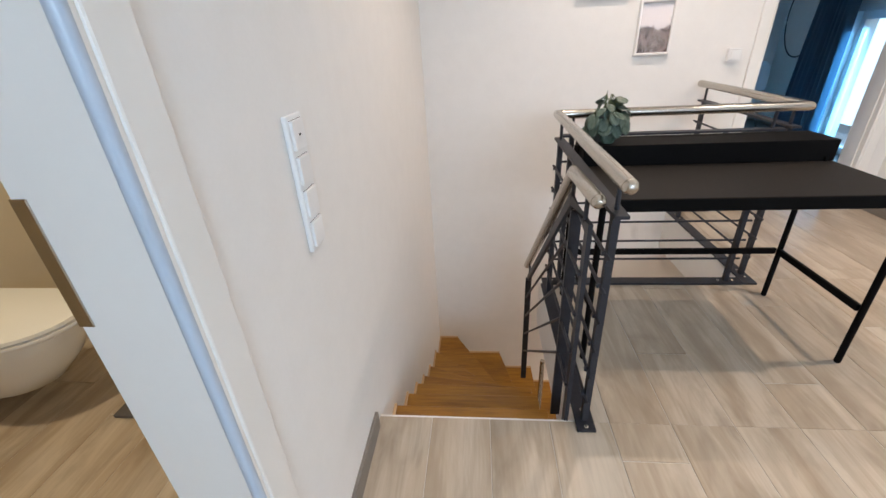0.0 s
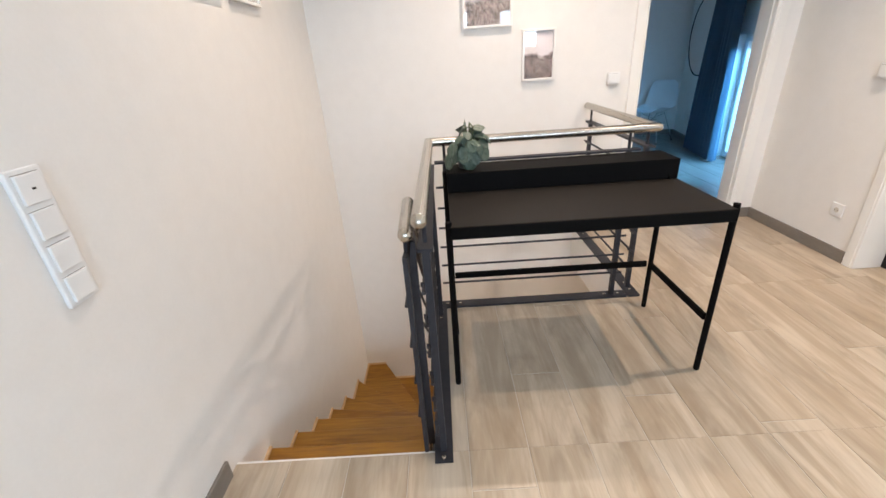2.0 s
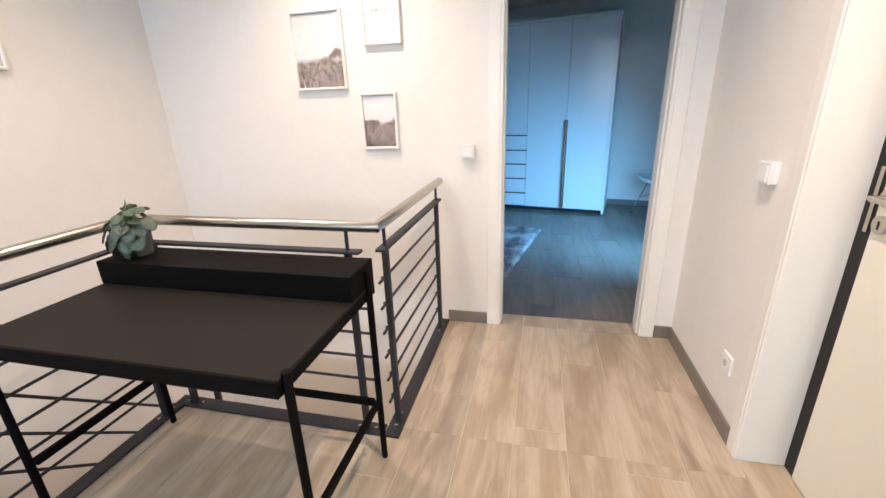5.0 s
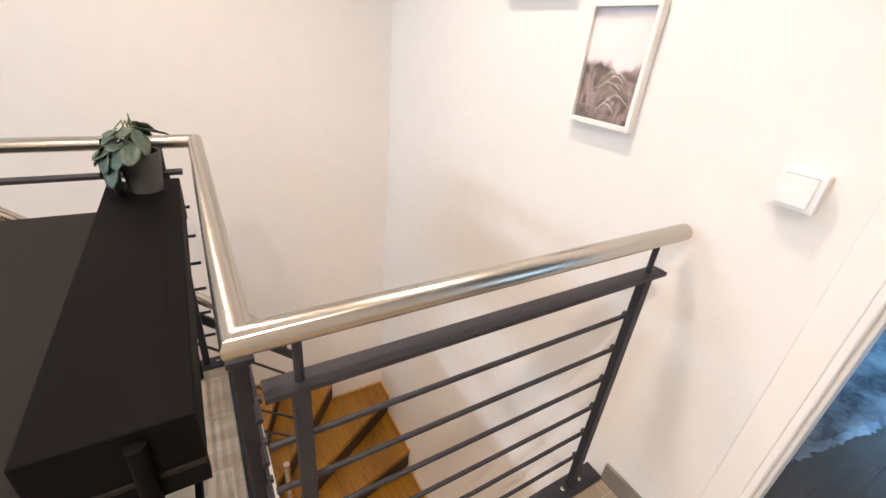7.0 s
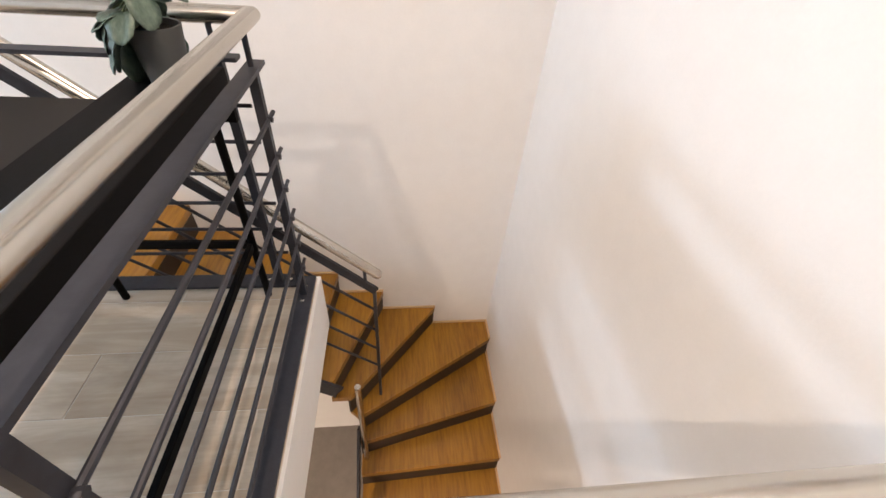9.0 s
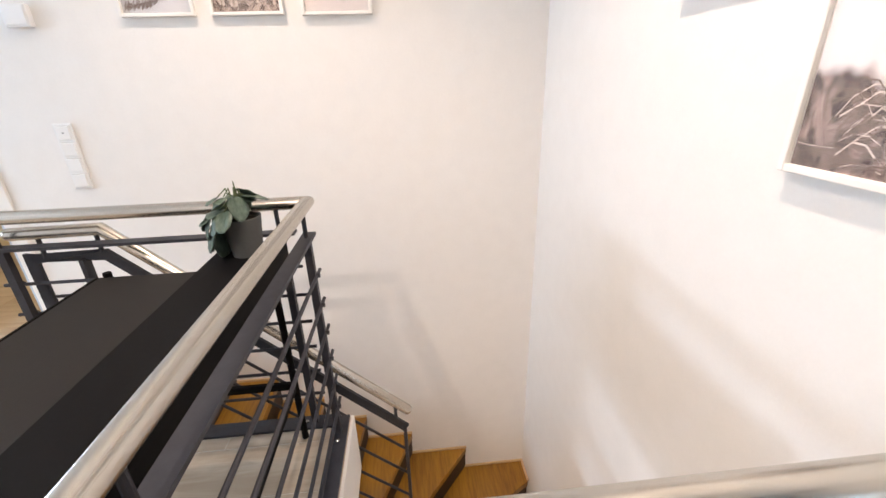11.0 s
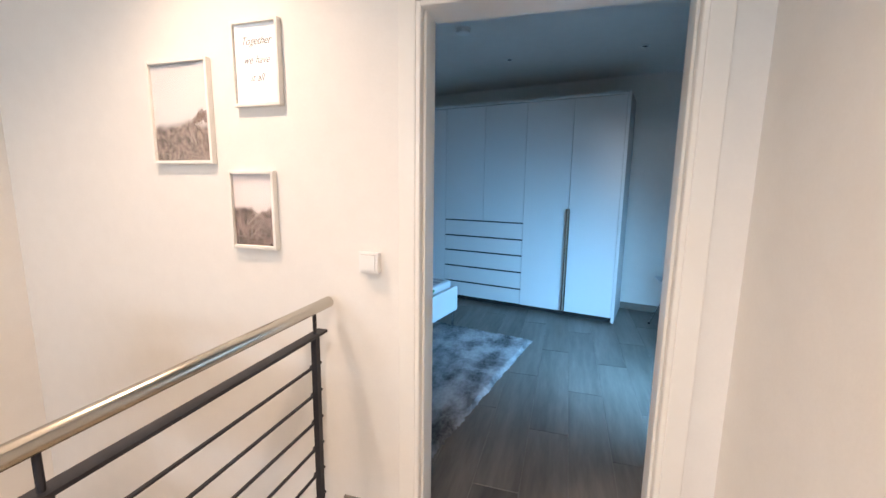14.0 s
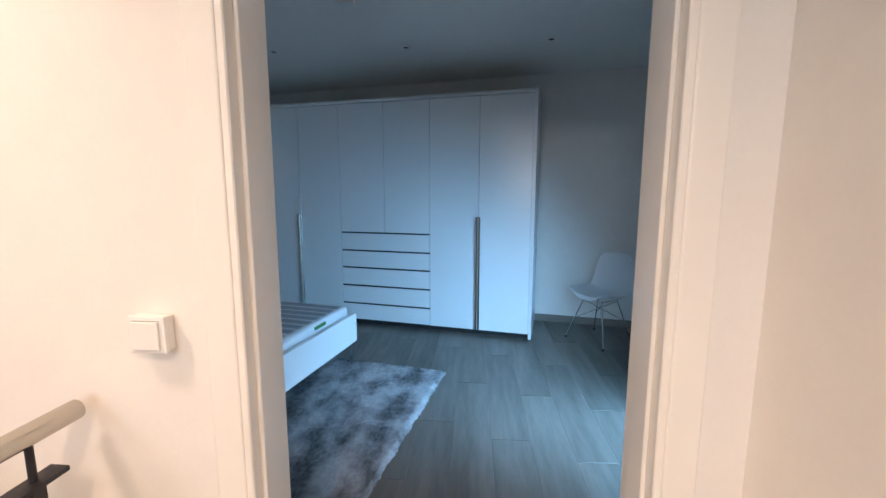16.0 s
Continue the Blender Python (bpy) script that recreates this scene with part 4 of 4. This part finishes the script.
bd = thing("bed", "white bed with a striped mattress and chrome legs", "bed", (0.7, 4.7, 0))
FX, FY, BW, BL = -1.345, -0.86, 1.80, 2.05
local("footboard", bd, WARDROBE, FX - 0.04, FX, FY - BW, FY, 0.165, 0.40, bev=0.006, seg=2)
local("side_board", bd, WARDROBE, FX - BL, FX - 0.041, FY - 0.035, FY - 0.005, 0.165, 0.36, bev=0.004)
local("side_board", bd, WARDROBE, FX - BL, FX - 0.041, FY - BW + 0.005, FY - BW + 0.035, 0.165, 0.36, bev=0.004)
mt = local("mattress", bd, MATTRESS, FX - BL, FX - 0.05, FY - BW + 0.04, FY - 0.04, 0.27, 0.465, bev=0.03, seg=4, label="white mattress with stitched stripes", smooth=True)
for k in range(17):
    y = FY - BW + 0.085 + k * 0.097
    local("quilt_stripe", mt, STRIPE, FX - BL + 0.03, FX - 0.085, y, y + 0.060, 0.463, 0.470, bev=0.003)
local("strap", mt, GREEN, FX - 0.052, FX - 0.045, FY - 0.52, FY - 0.38, 0.415, 0.440, bev=0.002, label="green mattress handle strap")
for x, y in ((FX - 0.03, FY - 0.04), (FX - 0.03, FY - BW + 0.05), (FX - BL + 0.1, FY - 0.04), (FX - BL + 0.1, FY - BW + 0.05)):
    part("leg", turned(bm_tube([(x, y, 0.0), (x, y, 0.17)], 0.014, 14)), CHROME, bd, smooth=True)

rb = bmesh.new()
bmesh.ops.create_grid(rb, x_segments=70, y_segments=90, size=0.5)
bmesh.ops.scale(rb, vec=(1.6, 1.85, 1), verts=rb.verts)
rr = random.Random(3)
for v in rb.verts:
    e = max(abs(v.co.x) / 0.8, abs(v.co.y) / 0.925)
    v.co.z = 0.018 + rr.uniform(-0.005, 0.007) + 0.006 * noise.noise(v.co * 9)
    if e > 0.985:
        v.co.x += rr.uniform(-0.012, 0.012)
        v.co.y += rr.uniform(-0.012, 0.012)
        v.co.z = 0.001
rb.transform(BED @ Matrix.Translation((-0.58 - 0.8, -0.90 - 0.925, 0)))
tagged(link("rug", rb, RUG, True), "grey shaggy rug with a silky pile beside the bed", "rug")

ch = thing("shell_chair", "white moulded shell chair on a wire base", "chair", (3.86, 6.0, 0))
cb = bmesh.new()
prof = [(0.21, 0.42), (0.20, 0.445), (0.10, 0.43), (-0.02, 0.415), (-0.13, 0.425), (-0.185, 0.47), (-0.215, 0.56), (-0.235, 0.66), (-0.255, 0.76), (-0.262, 0.80)]
wid = [0.15, 0.20, 0.225, 0.23, 0.23, 0.225, 0.215, 0.205, 0.18, 0.13]
rows = []
for (u, z), hw in zip(prof, wid):
    rows.append([cb.verts.new((hw * s, u + (0.05 * s * s if z > 0.45 else 0), z + (0.055 * abs(s) ** 3 if z < 0.46 else 0))) for s in (-1, -0.75, -0.5, -0.25, 0, 0.25, 0.5, 0.75, 1)])
for a, b in zip(rows, rows[1:]):
    for k in range(8):
        cb.faces.new((a[k], a[k + 1], b[k + 1], b[k]))
g = bmesh.ops.extrude_face_region(cb, geom=list(cb.faces))
bmesh.ops.translate(cb, vec=(0, 0.003, -0.008), verts=[v for v in g["geom"] if isinstance(v, bmesh.types.BMVert)])
bmesh.ops.recalc_face_normals(cb, faces=cb.faces)
MC = Matrix.Translation((3.83, 6.02, 0)) @ Matrix.Rotation(radians(125), 4, "Z")
cb.transform(MC)
part("shell", cb, CHAIRSHELL, ch, smooth=True)
for sx in (-1, 1):
    for sy in (-1, 1):
        lb = bm_tube([(0.21 * sx, 0.20 * sy, 0.008), (0.10 * sx, 0.10 * sy, 0.40)], 0.006, 8)
        lb.transform(MC)
        part("leg", lb, CHROME, ch, smooth=True)
        fb = bm_lathe([(0.012, 0), (0.012, 0.01), (0.006, 0.014)], 0.21 * sx, 0.20 * sy, 0, 10)
        fb.transform(MC)
        part("foot", fb, DARK, ch)
    lb = bm_tube([(0.155 * sx, -0.15, 0.20), (-0.11 * sx, 0.11, 0.385)], 0.004, 6)
    lb.transform(MC)
    part("brace", lb, CHROME, ch)
    lb = bm_tube([(0.155 * sx, 0.15, 0.20), (-0.11 * sx, -0.11, 0.385)], 0.004, 6)
    lb.transform(MC)
    part("brace", lb, CHROME, ch)
    lb = bm_tube([(0.12 * sx, -0.14, 0.402), (0.12 * sx, 0.14, 0.402)], 0.005, 6)
    lb.transform(MC)
    part("seat_rail", lb, CHROME, ch)

MY, MZ = 0.06, 1.32
mi = thing("round_mirror", "large round wall mirror with a thin black rim", "mirror", tuple(BED @ Vector((LX, MY, MZ))))
ob = bmesh.new()
ring = [ob.verts.new((LX - 0.014, MY + 0.462 * math.cos(a * math.pi / 24), MZ + 0.462 * math.sin(a * math.pi / 24))) for a in range(48)]
fc = ob.faces.new(ring)
g = bmesh.ops.extrude_face_region(ob, geom=[fc])
bmesh.ops.translate(ob, vec=(0.013, 0, 0), verts=[v for v in g["geom"] if isinstance(v, bmesh.types.BMVert)])
bmesh.ops.recalc_face_normals(ob, faces=ob.faces)
part("mirror_glass", turned(ob), MIRROR, mi)
loop = [(LX - 0.012, MY + 0.466 * math.cos(a * math.pi / 24), MZ + 0.466 * math.sin(a * math.pi / 24)) for a in range(49)]
part("rim", turned(bm_tube(loop, 0.008, 8, caps=False)), BLACK, mi)

cn = thing("curtain", "dark blue floor-length curtain gathered beside the window", "curtain", tuple(BED @ Vector((1.0, -0.75, 0))))
kb = bmesh.new()
cols = 72
rows = []
for j in range(13):
    v = j / 12
    row = []
    for i in range(cols + 1):
        u = i / cols
        amp = 0.035 + 0.015 * (1 - v)
        flare = 1 + 0.5 * (1 - v)
        row.append(kb.verts.new((0.95 + amp * math.sin(u * 2 * math.pi * 8 + 0.6 * v) + 0.02 * noise.noise(Vector((u * 6, v * 2, 1))) - 0.03 * (1 - v), -0.52 + 0.20 * (1 - v) - 0.60 * u * flare + 0.01 * math.sin(u * 40), 0.015 + 2.40 * v)))
    rows.append(row)
for a, b in zip(rows, rows[1:]):
    for k in range(cols):
        kb.faces.new((a[k], a[k + 1], b[k + 1], b[k]))
g = bmesh.ops.extrude_face_region(kb, geom=list(kb.faces))
bmesh.ops.translate(kb, vec=(0.003, 0, 0), verts=[v for v in g["geom"] if isinstance(v, bmesh.types.BMVert)])
bmesh.ops.recalc_face_normals(kb, faces=kb.faces)
part("cloth", turned(kb), CURTAIN, cn, smooth=True)
local("curtain_rail", cn, PLASTIC, 0.94, 0.98, -2.4, -0.45, 2.415, 2.44, bev=0.003)
local("rail_bracket", cn, PLASTIC, 0.95, 0.97, -1.4, -1.37, 2.44, CEIL)
sk = thing("wall_socket", "white wall socket above the bedroom skirting", "socket", tuple(BED @ Vector((LX, 0.30, 0.30))))
local("plate", sk, PLASTIC, LX - 0.011, LX - 0.0005, 0.22, 0.37, 0.26, 0.335, bev=0.003, seg=2)

wn = thing("window_1", "bedroom window cut low to hold back upper daylight, with a white frame", "window", tuple(BED @ Vector((LX + 0.1, -1.55, 0))), kind="structure")
for bx in ((-2.25, -2.18, 0.0, 1.30), (-0.92, -0.85, 0.0, 1.30), (-2.18, -0.92, 0.0, 0.07), (-2.18, -0.92, 1.23, 1.30)):
    local("window_frame", wn, PAINT, LX + 0.10, LX + 0.16, *bx, bev=0.004)
pg = local("pane", wn, GLASS, LX + 0.126, LX + 0.134, -2.18, -0.92, 0.07, 1.23)
pg.visible_shadow = False
wb = thing("window_4", "small high bedroom window with a white frame", "window", (-1.27, 5.125, 1.56), kind="structure")
for bx in ((4.8, 4.85, 1.56, 2.12), (5.40, 5.45, 1.56, 2.12), (4.85, 5.40, 1.56, 1.61), (4.85, 5.40, 2.07, 2.12)):
    part("window_frame", bm_box(-1.29, -1.23, *bx, 0.004), PAINT, wb)
pg = part("pane", bm_box(-1.264, -1.256, 4.85, 5.40, 1.61, 2.07), GLASS, wb)
pg.visible_shadow = False
structure("backdrop_west", bm_box(-2.42, -2.40, 3.5, 7.0, 0, 3.5), DAY, "blue dusk daylight outside the high window", "backdrop")
for wname, wx0, wx1, wz0, wz1 in (("window_2", 0.62, 1.45, 1.66, 2.02), ("window_3", 1.98, 2.70, 1.33, 2.02)):
    ws = thing(wname, "hall window with a white frame and daylight outside", "window", ((wx0 + wx1) / 2, YS - 0.1, wz0), kind="structure")
    for bx in ((wx0, wx0 + 0.06, wz0, wz1), (wx1 - 0.06, wx1, wz0, wz1), (wx0 + 0.06, wx1 - 0.06, wz0, wz0 + 0.06), (wx0 + 0.06, wx1 - 0.06, wz1 - 0.06, wz1)):
        part("window_frame", bm_box(bx[0], bx[1], YS - 0.12, YS - 0.06, bx[2], bx[3], 0.004), PAINT, ws)
    pg = part("pane", bm_box(wx0 + 0.06, wx1 - 0.06, YS - 0.094, YS - 0.086, wz0 + 0.06, wz1 - 0.06), GLASS, ws)
    pg.visible_shadow = False
structure("backdrop_south", bm_box(-0.5, 4, YS - 1.2, YS - 1.18, -0.5, 3.5), DAYSOUTH, "pale overcast daylight outside the hall window", "backdrop")
structure("backdrop_east", bm_box(6.3, 6.32, 2.5, 7.5, -0.5, 3.5), DAY, "blue dusk daylight outside the bedroom window", "backdrop")

# ---- bathroom things ----
to = thing("toilet", "white wall-hung toilet with a closed lid", "toilet", (-1.4, 1.065, 0))
TX, TY = -1.09, 1.065


def d_outline(tip, half, back, n=18):
    pts = [(back, half), ]
    for k in range(n + 1):
        a = math.pi / 2 - math.pi * k / n
        pts.append((tip - half * 1.25 + half * 1.25 * math.cos(a), half * math.sin(a)))
    pts.append((back, -half))
    return pts


def loft(levels):
    bm = bmesh.new()
    rings = []
    for z, tip, half in levels:
        rings.append([bm.verts.new((x, TY + y, z)) for x, y in d_outline(tip, half, -1.675)])
    n = len(rings[0])
    for a, b in zip(rings, rings[1:]):
        for k in range(n):
            bm.faces.new((a[k], a[(k + 1) % n], b[(k + 1) % n], b[k]))
    bm.faces.new(list(reversed(rings[0])))
    bm.faces.new(rings[-1])
    bmesh.ops.recalc_face_normals(bm, faces=bm.faces)
    return bm


part("bowl", loft([(0.10, -1.38, 0.10), (0.14, -1.28, 0.125), (0.24, -1.18, 0.155), (0.34, -1.115, 0.178), (0.385, -1.105, 0.18), (0.392, -1.11, 0.178)]), CERAMIC, to, smooth=True)
part("seat", loft([(0.395, -1.10, 0.182), (0.398, -1.09, 0.187), (0.408, -1.09, 0.187), (0.411, -1.10, 0.184)]), PLASTIC, to, smooth=True)
part("lid", loft([(0.414, -1.10, 0.184), (0.417, -1.092, 0.187), (0.430, -1.095, 0.185), (0.437, -1.13, 0.16)]), PLASTIC, to, smooth=True)
tagged(link("bath_mat", bm_box(-1.05, -0.62, 0.98, 1.4, 0.001, 0.016, 0.004, 2), MAT), "small dark grey bath mat on the floor", "mat")

# ---- floor planks ----
PW, PL, PO = 0.2135, 1.20, -0.013


def planks(parent, regions, mat):
    cache = {}
    for (x0, x1, y0, y1) in regions:
        i0, i1 = math.floor(x0 / PW) - 1, math.ceil(x1 / PW) + 1
        for i in range(i0, i1):
            off = ((i * 0.4333) % 1.0) * PL
            j0, j1 = math.floor((y0 - off) / PL) - 1, math.ceil((y1 - off) / PL) + 1
            for j in range(j0, j1):
                a0, a1 = max(x0, PO + i * PW + 0.0011), min(x1, PO + (i + 1) * PW - 0.0011)
                c0, c1 = max(y0, off + j * PL + 0.0015), min(y1, off + (j + 1) * PL - 0.0015)
                if a1 - a0 < 0.004 or c1 - c0 < 0.004:
                    continue
                key = (round(a1 - a0, 3), round(c1 - c0, 3))
                if key not in cache:
                    b = bm_box(-key[0] / 2, key[0] / 2, -key[1] / 2, key[1] / 2, -0.0115, 0.0)
                    top = [e for e in b.edges if all(v.co.z > -0.001 for v in e.verts)]
                    bmesh.ops.bevel(b, geom=top, offset=0.0012, segments=1, affect="EDGES")
                    me = bpy.data.meshes.new("plank")
                    b.to_mesh(me)
                    b.free()
                    me.materials.append(mat)
                    cache[key] = me
                o = new("plank", cache[key])
                o.parent = parent
                o.location = ((a0 + a1) / 2, (c0 + c1) / 2, 0)


fl = bpy.data.objects["floor"]
planks(fl, [(0, XE, YS, WELL_Y0), (WELL_X, XE, WELL_Y0, WELL_Y1), (WELL_X2, XE, WELL_Y1, YN), (ND_X0, ND_X1, YN, YN + WT), (XE, XE + 0.4, ED_Y0, ED_Y1), (-1.68, -WT, -1.2, 1.65), (-WT, 0, BD_Y0, BD_Y1)], PLANK)
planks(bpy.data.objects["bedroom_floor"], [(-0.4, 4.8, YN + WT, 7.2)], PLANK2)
